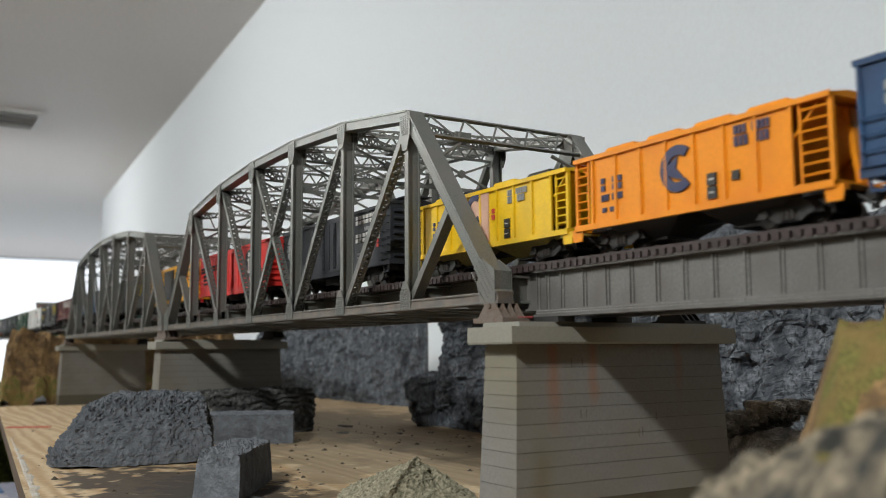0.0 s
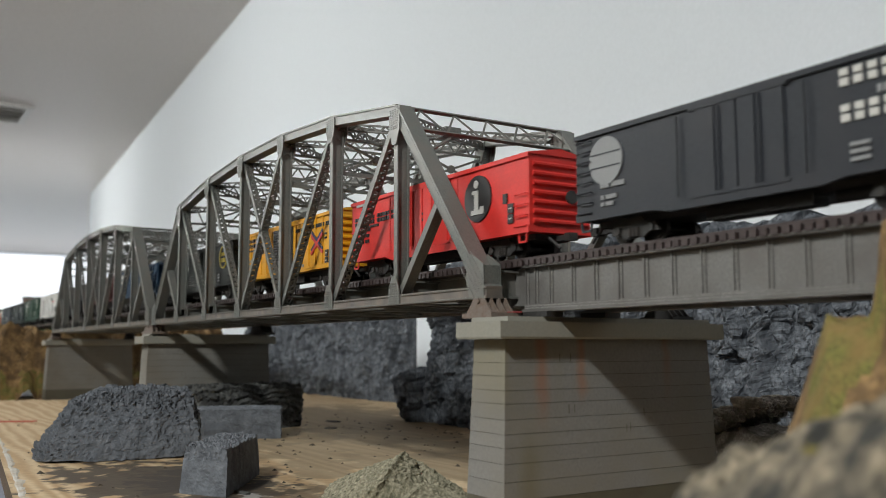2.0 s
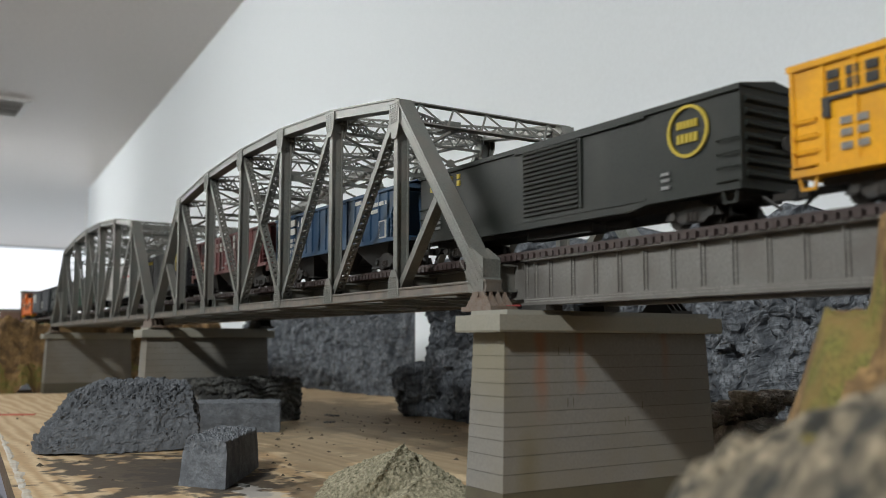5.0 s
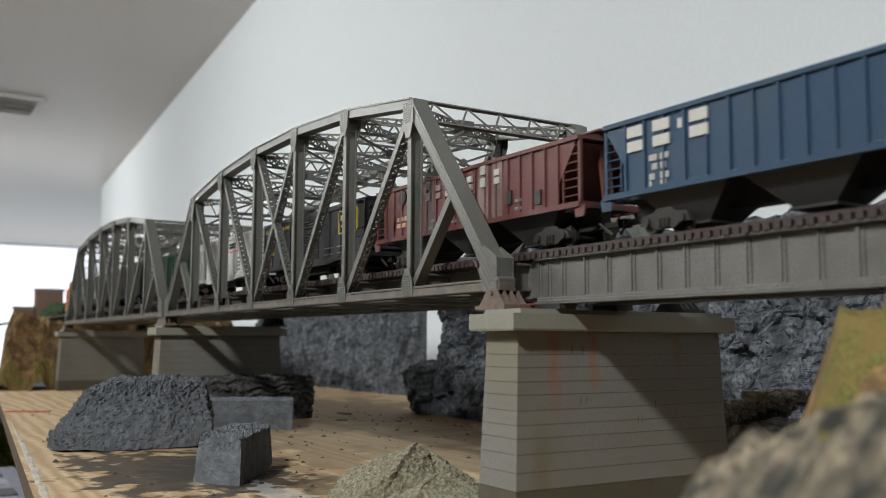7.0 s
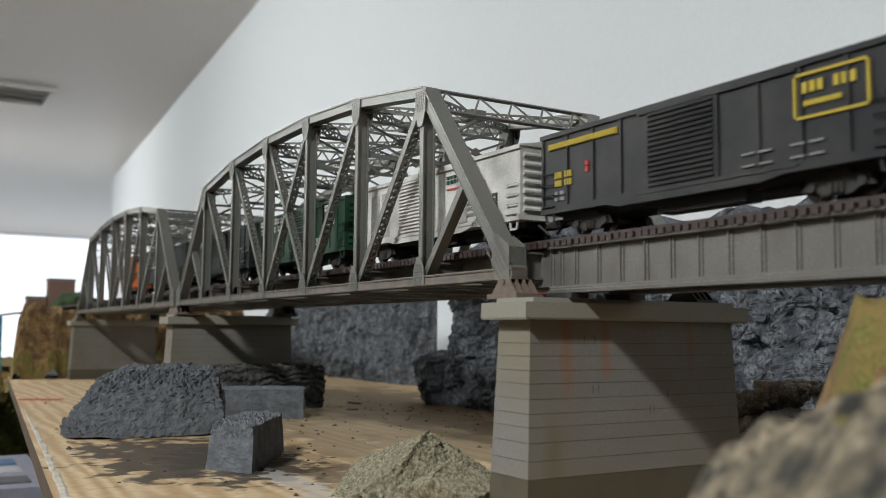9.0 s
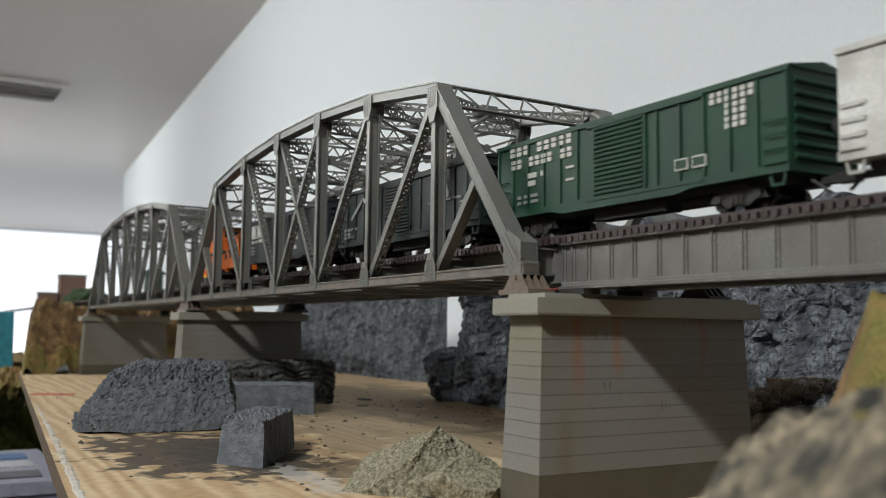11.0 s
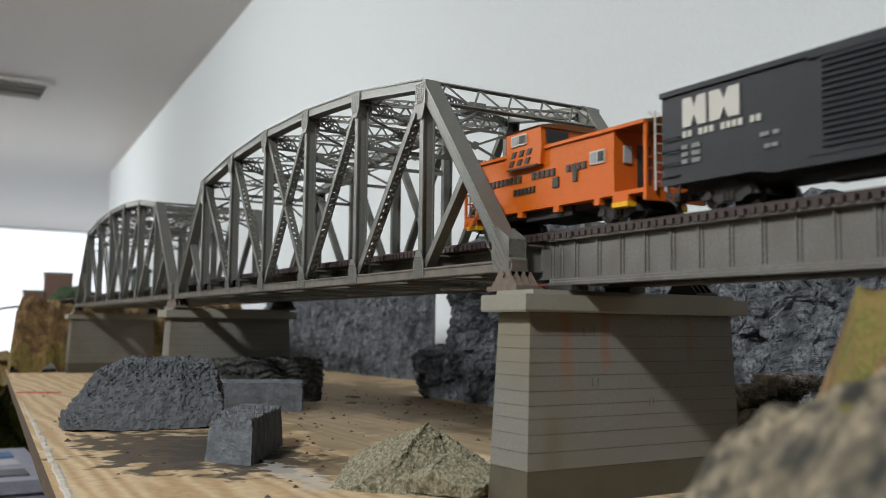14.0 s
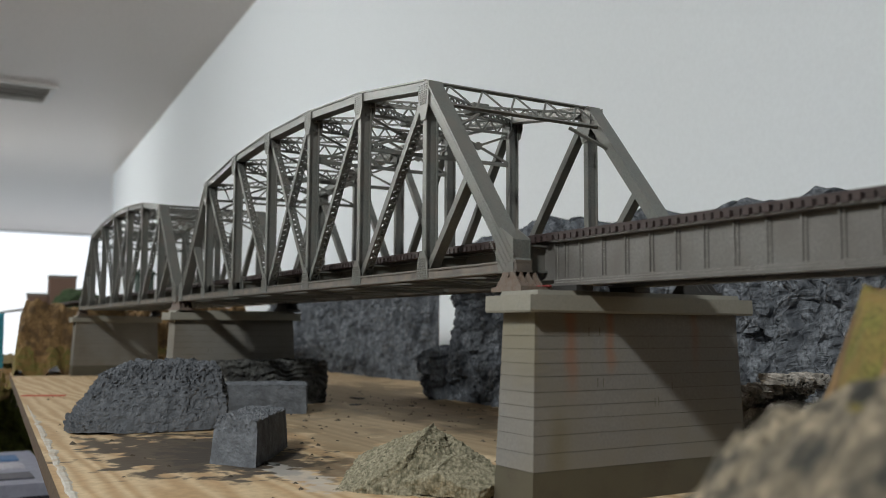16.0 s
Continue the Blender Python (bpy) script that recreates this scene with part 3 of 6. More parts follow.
for k in range(110):
    s = random.uniform(0.005, 0.012)
    u = random.random()
    x = 0.545 + 0.085 * u
    boulder("rubble_stone", (s * 1.7, s * 0.8, s * 0.6), 20 + k, RUBBLE, "broken grey-brown stone in the rubble heap", (x, random.uniform(0.165, 0.21), max(0, 0.004 + 0.50 * (x - 0.535))), random.uniform(-30, 40), sub=3, rough=0.5, boxy=0.7)["group"] = "rubble behind the pier"


# near bank and abutment
def split(ob, names):
    """Turns a mesh with several materials into a thing with one part for each of them."""
    me = ob.data
    kind = ob.name.split(".")[0]
    ob.name = "source"
    root = thing(kind)
    for k, name in enumerate(names):
        bm = bmesh.new()
        bm.from_mesh(me)
        bmesh.ops.delete(bm, geom=[f for f in bm.faces if f.material_index != k], context="FACES")
        for f in bm.faces:
            f.material_index = 0
        m2 = bpy.data.meshes.new(name)
        bm.to_mesh(m2)
        bm.free()
        m2.materials.append(me.materials[k])
        made = part(name, m2, None, root)
        if name in ("grass", "moss"):
            tagged(made, kind="stuff")
    bpy.data.objects.remove(ob)
    bpy.data.meshes.remove(me)
    return root


def near_bank():
    def h(x, y):
        x0 = 0.800 - 0.68 * y
        d = x - x0
        upper = min(0.134, 0.1205 + 0.35 * max(0.0, d - 0.019))
        cap = 0.092 if y > 0.0155 else min(upper, upper + 0.46 * (y + 0.005))
        base = 0.0676 + (d + 0.0105) * 2.3 if d < 0 else 0.092 + max(0.0, d - 0.0160) * (9.0 if y < 0.0155 else 0.0)
        z = max(0.0, min(cap, base))
        if y < -0.012:
            z *= max(0.0, 1 - ((-0.012 - y) / 0.050) ** 2)
        return z + (0.0035 * fractal((x, y, 1), 55, 5) + 0.004 * noise.noise(Vector((x, y, 3)) * 22)) * min(1, z / 0.02)
    bm = bmesh.new()
    nx, ny = 230, 170
    X0, X1, Y0, Y1 = 0.70, 1.35, -0.065, 0.13
    g = [[bm.verts.new((x, y, h(x, y))) for y in (Y0 + (Y1 - Y0) * j / ny for j in range(ny + 1))] for x in (X0 + (X1 - X0) * (i / nx) ** 1.35 for i in range(nx + 1))]
    for i in range(nx):
        for j in range(ny):
            bm.faces.new((g[i][j], g[i + 1][j], g[i + 1][j + 1], g[i][j + 1]))
    ob = part("bank", bm, EARTH)
    ob.data.materials.append(GRASS)
    ob.data.materials.append(PLASTER)
    for p in ob.data.polygons:
        c = p.center
        gn = noise.noise(Vector((c.x, c.y, 7)) * 30)
        if c.y > 0.004 and p.normal.z < 0.6 and c.x < 0.8060 - 0.68 * (c.y - 0.013):
            p.material_index = 2
        elif c.z < 0.1 and gn > 0.12 + 2.0 * (c.y + 0.02):
            p.material_index = 1
    return tagged(split(ob, ("soil", "grass", "plaster_face")), "brown earth bank with olive grass beside the track", "bank")


near_bank()


def outcrop():
    """The rock shoulder close to the lens: it climbs steeply, then levels out, with moss and soil in its hollows."""
    def h(x, y):
        ridge = 0.092 * (1 - math.exp(-max(0.0, x - 0.808) / 0.042))
        q = (y + 0.105) / (0.046 if y < -0.105 else 0.075)
        z = ridge * max(0.0, 1 - q * q)
        rough = 0.0075 * fractal((x * 1.6, y * 0.8, x + 2), 40, 5) + 0.0065 * (0.5 - abs(noise.noise(Vector((x * 75, y * 40, 4)))))
        return z + rough * min(1, z / 0.02)
    bm = bmesh.new()
    nx, ny = 190, 120
    X0, X1, Y0, Y1 = 0.80, 1.12, -0.162, -0.040
    g = [[bm.verts.new((x, y, h(x, y))) for y in (Y0 + (Y1 - Y0) * j / ny for j in range(ny + 1))] for x in (X0 + (X1 - X0) * (i / nx) ** 1.3 for i in range(nx + 1))]
    for i in range(nx):
        for j in range(ny):
            bm.faces.new((g[i][j], g[i + 1][j], g[i + 1][j + 1], g[i][j + 1]))
    ob = part("outcrop", bm, ROCK_BLUR)
    ob.data.materials.append(GRASS)
    ob.data.materials.append(EARTH)
    for p in ob.data.polygons:
        c = p.center
        gn = noise.noise(Vector((c.x, c.y, 3)) * 55) + 0.4 * noise.noise(Vector((c.x, c.y, 8)) * 160)
        if c.y > -0.088 and gn > -0.15 or gn > 0.55:
            p.material_index = 1
        elif gn < -0.62:
            p.material_index = 2
    return tagged(split(ob, ("stone", "moss", "soil")), "pale weathered rock outcrop with moss on the near bank", "rock")


outcrop()

# far bank
bm = bmesh.new()
nx, ny = 130, 130
g = []
for i in range(nx + 1):
    col = []
    for j in range(ny + 1):
        x = -0.655 - 2.1 * (i / nx) ** 2.2
        y = -0.30 + 0.62 * j / ny
        top = 0.112
        s = min((-0.655 - x) / 0.05 + 0.02, (y + 0.094 - 0.12 * (-0.655 - x) + 0.008 * noise.noise(Vector((x, 0, 2)) * 30)) / 0.010)
        z = top * max(-0.2, min(1, s))
        z += 0.022 * fractal((x, y, 5), 45, 5) * (0.2 if abs(y - 0.0385) < 0.05 else 1)
        if abs(y - 0.0385) < 0.04:
            z = min(z, 0.118)
        col.append(bm.verts.new((x, y, z)))
    g.append(col)
for i in range(nx):
    for j in range(ny):
        bm.faces.new((g[i][j], g[i][j + 1], g[i + 1][j + 1], g[i + 1][j]))
ob = part("bank", bm, EARTH)
ob.data.materials.append(GRASS)
for p in ob.data.polygons:
    if p.center.z < 0.045 and noise.noise(p.center * 25) > -0.2:
        p.material_index = 1
tagged(split(ob, ("soil", "grass")), "orange-brown earth bank with grass at its foot", "bank")
BRICK = material("brown_card_building", (0.17, 0.10, 0.075), 0.8, scale=60, vary=0.15)
for (x, y0, y1, z1) in ((-2.45, 0.188, 0.275, 0.262), (-2.45, 0.122, 0.182, 0.198)):
    house = tagged(thing("building", x, (y0 + y1) / 2, 0.105), "small brown brick model building on the far bank", "building")
    w = (y1 - y0) / 2
    boxpart("wall", BRICK, house, -0.06, 0.0, -w, w, 0, z1 - 0.115)
    boxpart("roof", material("grey_roof", (0.2, 0.19, 0.18), 0.8, scale=60), house, -0.063, 0.003, -w - 0.003, w + 0.003, z1 - 0.115, z1 - 0.107)
shack = tagged(thing("building", -1.9, 0.385, 0.105), "small dark green model shack with an overhanging roof", "building")
SHACK = material("dark_green_card", (0.035, 0.055, 0.045), 0.8, scale=60, vary=0.2)
boxpart("wall", SHACK, shack, -0.03, 0.03, -0.022, 0.022, -0.12, 0.135)
bm = bmesh.new()
frustum(bm, (-0.038, 0.038, -0.032, 0.032), (-0.012, 0.012, -0.010, 0.010), 0.135, 0.158)
part("roof", bm, SHACK, shack)
bm = bmesh.new()
bmesh.ops.create_icosphere(bm, subdivisions=5, radius=0.078)
for vv in bm.verts:
    vv.co *= 1 + 0.25 * noise.noise(vv.co * 40)
    vv.co.z *= 0.7
tagged(part("shrub", bm, material("dark_foliage", (0.035, 0.06, 0.025), 0.95, scale=80, vary=0.5)), "dark green bushy hill beside the buildings", "shrub").location = (-2.30, 0.262, 0.150)


# ---------------------------------------------------------------- piers
def pier(name, cx, label, mat):
    """A tapered block pier of courses, with a chamfered cap and a dark waterline."""
    p = tagged(thing(name, cx, 0.061, 0), label, "pier", "bridge piers")
    HX, HY = 0.0127, 0.066

    def rect(z, inset=0.0):
        k = (0.084 - z) / 0.084
        a, b = HX + 0.0027 * k - inset, HY + 0.0035 * k - inset
        return (-a, a, -b, b)
    zs = [0.0165, 0.0245, 0.0325, 0.0395, 0.0455, 0.0520, 0.0590, 0.0650, 0.0715, 0.0775, 0.0882]
    bm = bmesh.new()
    frustum(bm, rect(0.0), rect(0.0163), 0, 0.0163)
    part("base", bm, CONCRETE_WET, p, "dark wet waterline band")
    bm = bmesh.new()
    frustum(bm, rect(0.016, 0.0005), rect(0.0882, 0.0005), 0.016, 0.0882)
    part("core", bm, CONCRETE_WET, p)
    for a, b in zip(zs, zs[1:]):
        bm = bmesh.new()
        frustum(bm, rect(a), rect(b - 0.00022), a, b - 0.00022)
        part("course", bm, mat, p)
    bm = bmesh.new()
    frustum(bm, (-0.0180, 0.0180, -0.0722, 0.0722), (-0.0184, 0.0184, -0.0726, 0.0726), 0.0882, 0.0892)
    frustum(bm, (-0.0184, 0.0184, -0.0726, 0.0726), (-0.0182, 0.0182, -0.0724, 0.0724), 0.0892, 0.0962)
    bmesh.ops.remove_doubles(bm, verts=bm.verts, dist=1e-6)
    part("cap", bm, CAP, p, "smooth concrete cap")
    bm = bmesh.new()
    frustum(bm, (-0.0150, 0.0150, -0.0660, 0.0660), (-0.0146, 0.0146, -0.0656, 0.0656), 0.0962, 0.0985)
    part("bridge_seat", bm, CAP, p)
    for y, z in ((-0.030, 0.0555), (-0.0265, 0.0555), (0.006, 0.0450), (0.0085, 0.0455), (0.018, 0.0525), (-0.028, 0.0795), (-0.0345, 0.0795)):
        kk = HX + 0.0027 * (0.084 - z) / 0.084
        bm = bmesh.new()
        box(bm, kk - 0.0006, kk + 0.0001, y - 0.00018, y + 0.00018, z - 0.002, z + 0.002)
        part("mould_mark", bm, CONCRETE_WET, p)
    return p


pier("bridge_pier", 0.6252, "tapered grey block pier with rust streaks and a cap", CONCRETE)
pier("bridge_pier", -0.0084, "tapered grey concrete pier between the two truss spans", CONCRETE_FAR)
pier("bridge_pier", -0.6400, "tapered grey concrete pier beside the far bank", CONCRETE_FAR)

# ---------------------------------------------------------------- truss spans
PAN = 0.0875
ZC = 0.108
HTOP = {1: 0.1155, 2: 0.1276, 3: 0.1330, 4: 0.1330, 5: 0.1276, 6: 0.1155}
YN, YF = 0.0045, 0.1235
CH = 0.0058


def laced(bm, a, b, w, d, pitch=0.0025):
    """Two plates tied by zigzag bars on both edges."""
    a, b = Vector(a), Vector(b)
    u = (b - a).normalized()
    s = u.cross(Vector((0, 1, 0))).normalized()
    Y = Vector((0, 1, 0))
    for k in (-1, 1):
        o = Y * (k * (d / 2 - 0.0005))
        beam(bm, a + o, b + o, w, 0.001)
    ln = (b - a).length
    m = max(2, int(ln / pitch))
    for k in (-1, 1):
        o = s * (k * (w / 2 - 0.0003))
        for i in range(m):
            g = 1 if i % 2 else -1
            p = a + u * (ln * i / m) + o - Y * (g * d / 2)
            q = a + u * (ln * (i + 1) / m) + o + Y * (g * d / 2)
            beam(bm, p, q, 0.0011, 0.0006, s)


def strut(bm, a, b, depth, t=0.0016, pitch=0.0065, cross=False):
    """A lattice strut across the bridge: an upper and a lower flange with zigzag webs; depth hangs down along the vector depth."""
    a, b, dv = Vector(a), Vector(b), Vector(depth)
    n = (b - a).cross(dv).normalized()
    beam(bm, a, b, t, t * 1.6, n)
    beam(bm, a + dv, b + dv, t, t * 1.6, n)
    ln = (b - a).length
    m = max(2, int(ln / pitch))
    for i in range(m):
        p, q = a.lerp(b, i / m), a.lerp(b, (i + 1) / m)
        if i % 2 or cross:
            beam(bm, p, q + dv, 0.0012, 0.0007, n)
        if not i % 2 or cross:
            beam(bm, p + dv, q, 0.0012, 0.0007, n)


def rivet_row(bm, a, b, pitch, out, r=0.00056):
    a, b, out = Vector(a), Vector(b), Vector(out)
    m = max(1, int((b - a).length / pitch))
    u = (b - a).normalized()
    s = u.cross(out).normalized()
    for i in range(m + 1):
        c = a.lerp(b, i / m)
        base = [bm.verts.new(c + r * (math.cos(k * math.pi / 2.5) * u + math.sin(k * math.pi / 2.5) * s)) for k in range(5)]
        tip = bm.verts.new(c + out * r * 1.1)
        for k in range(5):
            bm.faces.new((base[k], base[(k + 1) % 5], tip))


def truss_span(x0):
    t = tagged(thing("truss_bridge", x0, 0, 0), "grey riveted steel curved-top through truss bridge span", "bridge", "truss spans")
    X = lambda i: i * PAN
    top = lambda i: ZC + HTOP[i] - CH / 2
    bot = ZC + CH / 2
    for y in (YN, YF):
        near = -1 if y == YN else 1
        yo = y + near * 0.0045
        # bottom chord
        bm = bmesh.new()
        box(bm, -0.004, 7 * PAN + 0.004, y - 0.0045, y + 0.0045, ZC, ZC + CH)
        for z in (ZC + 0.0006, ZC + CH - 0.0006):
            box(bm, -0.0041, 7 * PAN + 0.0041, y - 0.0050, y + 0.0050, z - 0.0006, z + 0.0006)
        part("bottom_chord", bm, CHORD, t)
        # top chord, panel by panel
        for i in range(1, 6):
            a, b = Vector((X(i), y, top(i))), Vector((X(i + 1), y, top(i + 1)))
            bm = bmesh.new()
            u = (b - a).normalized() * 0.0012
            beam(bm, a - u, b + u, CH, 0.0085)
            s = (b - a).normalized().cross(Vector((0, 1, 0)))
            s = s if s.z > 0 else -s
            beam(bm, a + s * (CH / 2) - u, b + s * (CH / 2) + u, 0.001, 0.0102)
            part("top_chord", bm, STEEL, t)
        # end posts
        for ia, ib in ((0, 1), (7, 6)):
            a, b = Vector((X(ia), y, bot)), Vector((X(ib), y, top(ib)))
            bm = bmesh.new()
            beam(bm, a, b, 0.0068, 0.0085)
            s = (b - a).normalized().cross(Vector((0, 1, 0)))
            s = s if s.z > 0 else -s
            beam(bm, a + s * 0.0036, b + s * 0.0036, 0.0011, 0.0104)
            part("end_post", bm, STEEL, t)
            mid = a.lerp(b, 0.48)
            beampart("sub_strut", STEEL, t, mid, (X(ib), y, bot), 0.0042, 0.006)
        # verticals
        for i in range(1, 7):
            bm = bmesh.new()
            for k in (-1, 1):
                box(bm, X(i) - 0.0021, X(i) + 0.0021, y + k * 0.0036 - 0.0004, y + k * 0.0036 + 0.0004, ZC + 0.002, top(i))
            box(bm, X(i) - 0.0005, X(i) + 0.0005, y - 0.0034, y + 0.0034, ZC + 0.002, top(i))
            part("vertical", bm, STEEL, t)
        # diagonals
        for ia, ib in ((6, 5), (5, 4), (4, 3), (1, 2), (2, 3), (3, 4)):
            bm = bmesh.new()
            wd = 0.0046 if ia in (6, 1) else 0.0038
            if near < 0:
                laced(bm, (X(ia), y, top(ia)), (X(ib), y, bot), wd, 0.0056)
            else:
                beam(bm, (X(ia), y, top(ia)), (X(ib), y, bot), wd, 0.0060)
            part("diagonal", bm, STEEL, t)
        # gussets and rivets
        for i in range(0, 8):
            for k in (-1, 1):
                yy = y + k * 0.0049
                bm = bmesh.new()
                if i in (0, 7):
                    g = 1 if i == 0 else -1
                    o = [(X(i) - g * 0.0022, ZC - 0.0002), (X(i) + g * 0.010, ZC - 0.0002), (X(i) + g * 0.0130, ZC + 0.008), (X(i) + g * 0.0120, ZC + 0.020), (X(i) + g * 0.0085, ZC + 0.0225), (X(i) - g * 0.0022, ZC + 0.0165)]
                else:
                    o = [(X(i) - 0.0065, ZC + 0.0005), (X(i) + 0.0065, ZC + 0.0005), (X(i) + 0.0058, ZC + 0.0095), (X(i) + 0.0022, ZC + 0.0165), (X(i) - 0.0022, ZC + 0.0165), (X(i) - 0.0058, ZC + 0.0095)]
                plate(bm, o, yy - 0.0003, yy + 0.0003)
                part("gusset", bm, STEEL, t)
                if 1 <= i <= 6:
                    bm = bmesh.new()
                    zt = ZC + HTOP[i] - 0.001
                    g = 1 if i < 4 else -1
                    sl = (HTOP[min(6, i + 1)] - HTOP[max(1, i - 1)]) / (2 * PAN) if i not in (1, 6) else 0.07 * g
                    big = 1.35 if i in (1, 6) else 1.0
                    o = [(X(i) - 0.0062, zt - 0.0062 * sl), (X(i) + 0.0062, zt + 0.0062 * sl), (X(i) + 0.0058, zt - 0.010 * big), (X(i) + 0.0025, zt - 0.0165 * big), (X(i) - 0.0025, zt - 0.0165 * big), (X(i) - 0.0058, zt - 0.010 * big)]
                    plate(bm, o, yy - 0.0003, yy + 0.0003)
                    part("gusset", bm, STEEL, t)
        bm = bmesh.new()
        out = (0, near, 0)
        yr = yo + near * 0.00075
        for i in range(1, 7):
            for dx in (-0.0045, -0.0015, 0.0015, 0.0045):
                rivet_row(bm, (X(i) + dx, yr, ZC + 0.001), (X(i) + dx * 0.6, yr, ZC + 0.012), 0.0013, out)
                rivet_row(bm, (X(i) + dx, yr, ZC + HTOP[i] - 0.003), (X(i) + dx * 0.6, yr, ZC + HTOP[i] - 0.014), 0.0013, out)
        for ia, ib in ((0, 1), (7, 6)):
            a, b = Vector((X(ia), yo + near * 0.0003, bot)), Vector((X(ib), yo + near * 0.0003, top(ib)))
            s = (b - a).normalized().cross(Vector((0, 1, 0))) * 0.0026
            for k in (-1, 1):
                rivet_row(bm, a.lerp(b, 0.16) + s * k, b + s * k, 0.0016, out)
            for k in (-2.2, -1, 0, 1, 2.2):
                rivet_row(bm, a.lerp(b, 0.02) + s * k + Vector((0, near * 0.0005, 0)), a.lerp(b, 0.15) + s * k + Vector((0, near * 0.0005, 0)), 0.0014, out)
        for z in (ZC + 0.0006, ZC + CH - 0.0006):
            rivet_row(bm, (0, yo + near * 0.0005, z), (7 * PAN, yo + near * 0.0005, z), 0.0022, out)
        tagged(part("rivets", bm, STEEL, t), kind="stuff")
        # closing plates and shoes
        for i in (0, 7):
            g = -1 if i == 0 else 1
            boxpart("end_plate", STEEL, t, X(i) + g * 0.0016 - 0.0004, X(i) + g * 0.0016 + 0.0004, y - 0.0044, y + 0.0044, ZC + 0.0002, ZC + 0.0160)
            sh = thing("shoe")
            sh.parent = t
            sh.location = (X(i), y, 0)
            bm = bmesh.new()
            box(bm, -0.0125, 0.0125, -0.008, 0.008, 0.0985, 0.1008)
            paint = RUSTY if near < 0 else BLACK
            part("base_plate", bm, paint, sh)
            for k in (-0.0062, -0.0021, 0.0021, 0.0062):
                bm = bmesh.new()
                plate(bm, [(-0.0048, 0.1079), (0.0048, 0.1079), (0.0056, 0.1062), (0.0108, 0.1008), (-0.0108, 0.1008), (-0.0056, 0.1062)], k - 0.0004, k + 0.0004)
                part("rib", bm, paint, sh)
            boxpart("web", paint, sh, -0.0004, 0.0004, -0.0060, 0.0060, 0.1008, 0.1076)
            bm = bmesh.new()
            rod(bm, (0, -0.0075, 0.1066), (0, 0.0075, 0.1066), 0.0013, 10)
            part("pin", bm, paint, sh)
    # cross frames
    for i in range(1, 7):
        zt = top(i) - 0.002
        bm = bmesh.new()
        if i in (1, 6):
            g = -1 if i == 1 else 1
            e = Vector((X(0 if i == 1 else 7) - X(i), 0, bot - top(i))).normalized()
            strut(bm, (X(i), YN, zt + 0.0042), (X(i), YF, zt + 0.0042), e * 0.0190, 0.0013, 0.0118)
            part("portal_strut", bm, STEEL, t)
            for y, k in ((YN, 1), (YF, -1)):
                beampart("knee_brace", STEEL, t, Vector((X(i), y, zt)) + e * 0.036, Vector((X(i), y + k * 0.026, zt)) + e * 0.0170, 0.0018, 0.0014, e)
        else:
            strut(bm, (X(i), YN, zt), (X(i), YF, zt), (0, 0, -0.009), 0.0015, 0.0065)
            part("top_strut", bm, STEEL, t)
        z2 = top(i) - 0.034
        if i not in (1, 6):
            bm = bmesh.new()
            beam(bm, (X(i), YN, z2), (X(i), YF, z2), 0.0026, 0.0016, (1, 0, 0))
            part("sway_strut", bm, STEEL, t)
            ym = (YN + YF) / 2
            for ya, yb in ((YN, ym), (ym, YF)):
                beampart("sway_brace", STEEL, t, (X(i), ya, zt - 0.009), (X(i), yb, z2), 0.0016, 0.0012, (1, 0, 0))
                beampart("sway_brace", STEEL, t, (X(i), yb, zt - 0.009), (X(i), ya, z2), 0.0016, 0.0012, (1, 0, 0))
                bm = bmesh.new()
                rod(bm, (X(i) - 0.0012, (ya + yb) / 2, (zt - 0.009 + z2) / 2), (X(i) + 0.0012, (ya + yb) / 2, (zt - 0.009 + z2) / 2), 0.0030, 6)
                part("sway_gusset", bm, STEEL, t)
    for i in range(1, 6):
        za, zb = top(i) - 0.001, top(i + 1) - 0.001
        ym = (YN + YF) / 2
        for (ya, yb) in ((YN, YF), (YF, YN)):
            bm = bmesh.new()
            a, b = Vector((X(i), ya, za)), Vector((X(i + 1), yb, zb))
            strut(bm, a, b, (0, 0, -0.0042), 0.0011, 0.0045)
            part("lateral_brace", bm, STEEL, t)
        c = Vector((X(i) + PAN / 2, ym, (za + zb) / 2))
        boxpart("lateral_gusset", STEEL, t, c.x - 0.006, c.x + 0.006, c.y - 0.006, c.y + 0.006, c.z - 0.005, c.z + 0.001)
    # floor system
    for i in range(0, 8):
        xx = min(max(X(i), 0.002), 7 * PAN - 0.002)
        bm = bmesh.new()
        box(bm, xx - 0.0005, xx + 0.0005, YN, YF, ZC + 0.001, ZC + 0.0135)
        box(bm, xx - 0.0028, xx + 0.0028, YN, YF, ZC + 0.0003, ZC + 0.0013)
        box(bm, xx - 0.0028, xx + 0.0028, YN, YF, ZC + 0.0130, ZC + 0.0140)
        part("floor_beam", bm, STEEL, t)
    for y in (0.029, 0.048, 0.080, 0.099):
        bm = bmesh.new()
        box(bm, -0.006, 7 * PAN + 0.006, y - 0.0005, y + 0.0005, ZC + 0.0035, ZC + 0.0150)
        for z in (ZC + 0.0035, ZC + 0.0143):
            box(bm, -0.006, 7 * PAN + 0.006, y - 0.0022, y + 0.0022, z, z + 0.001)
        part("stringer", bm, STEEL, t)
    for i in range(7):
        for ya, yb in ((YN, YF), (YF, YN)):
            beampart("floor_brace", STEEL, t, (X(i), ya, ZC + 0.0012), (X(i + 1), yb, ZC + 0.0012), 0.002, 0.001, (0, 0, 1))
    return t


span = truss_span(0.0)
copy_thing(span, Matrix.Translation((-7 * PAN - 0.0167, 0, 0)))

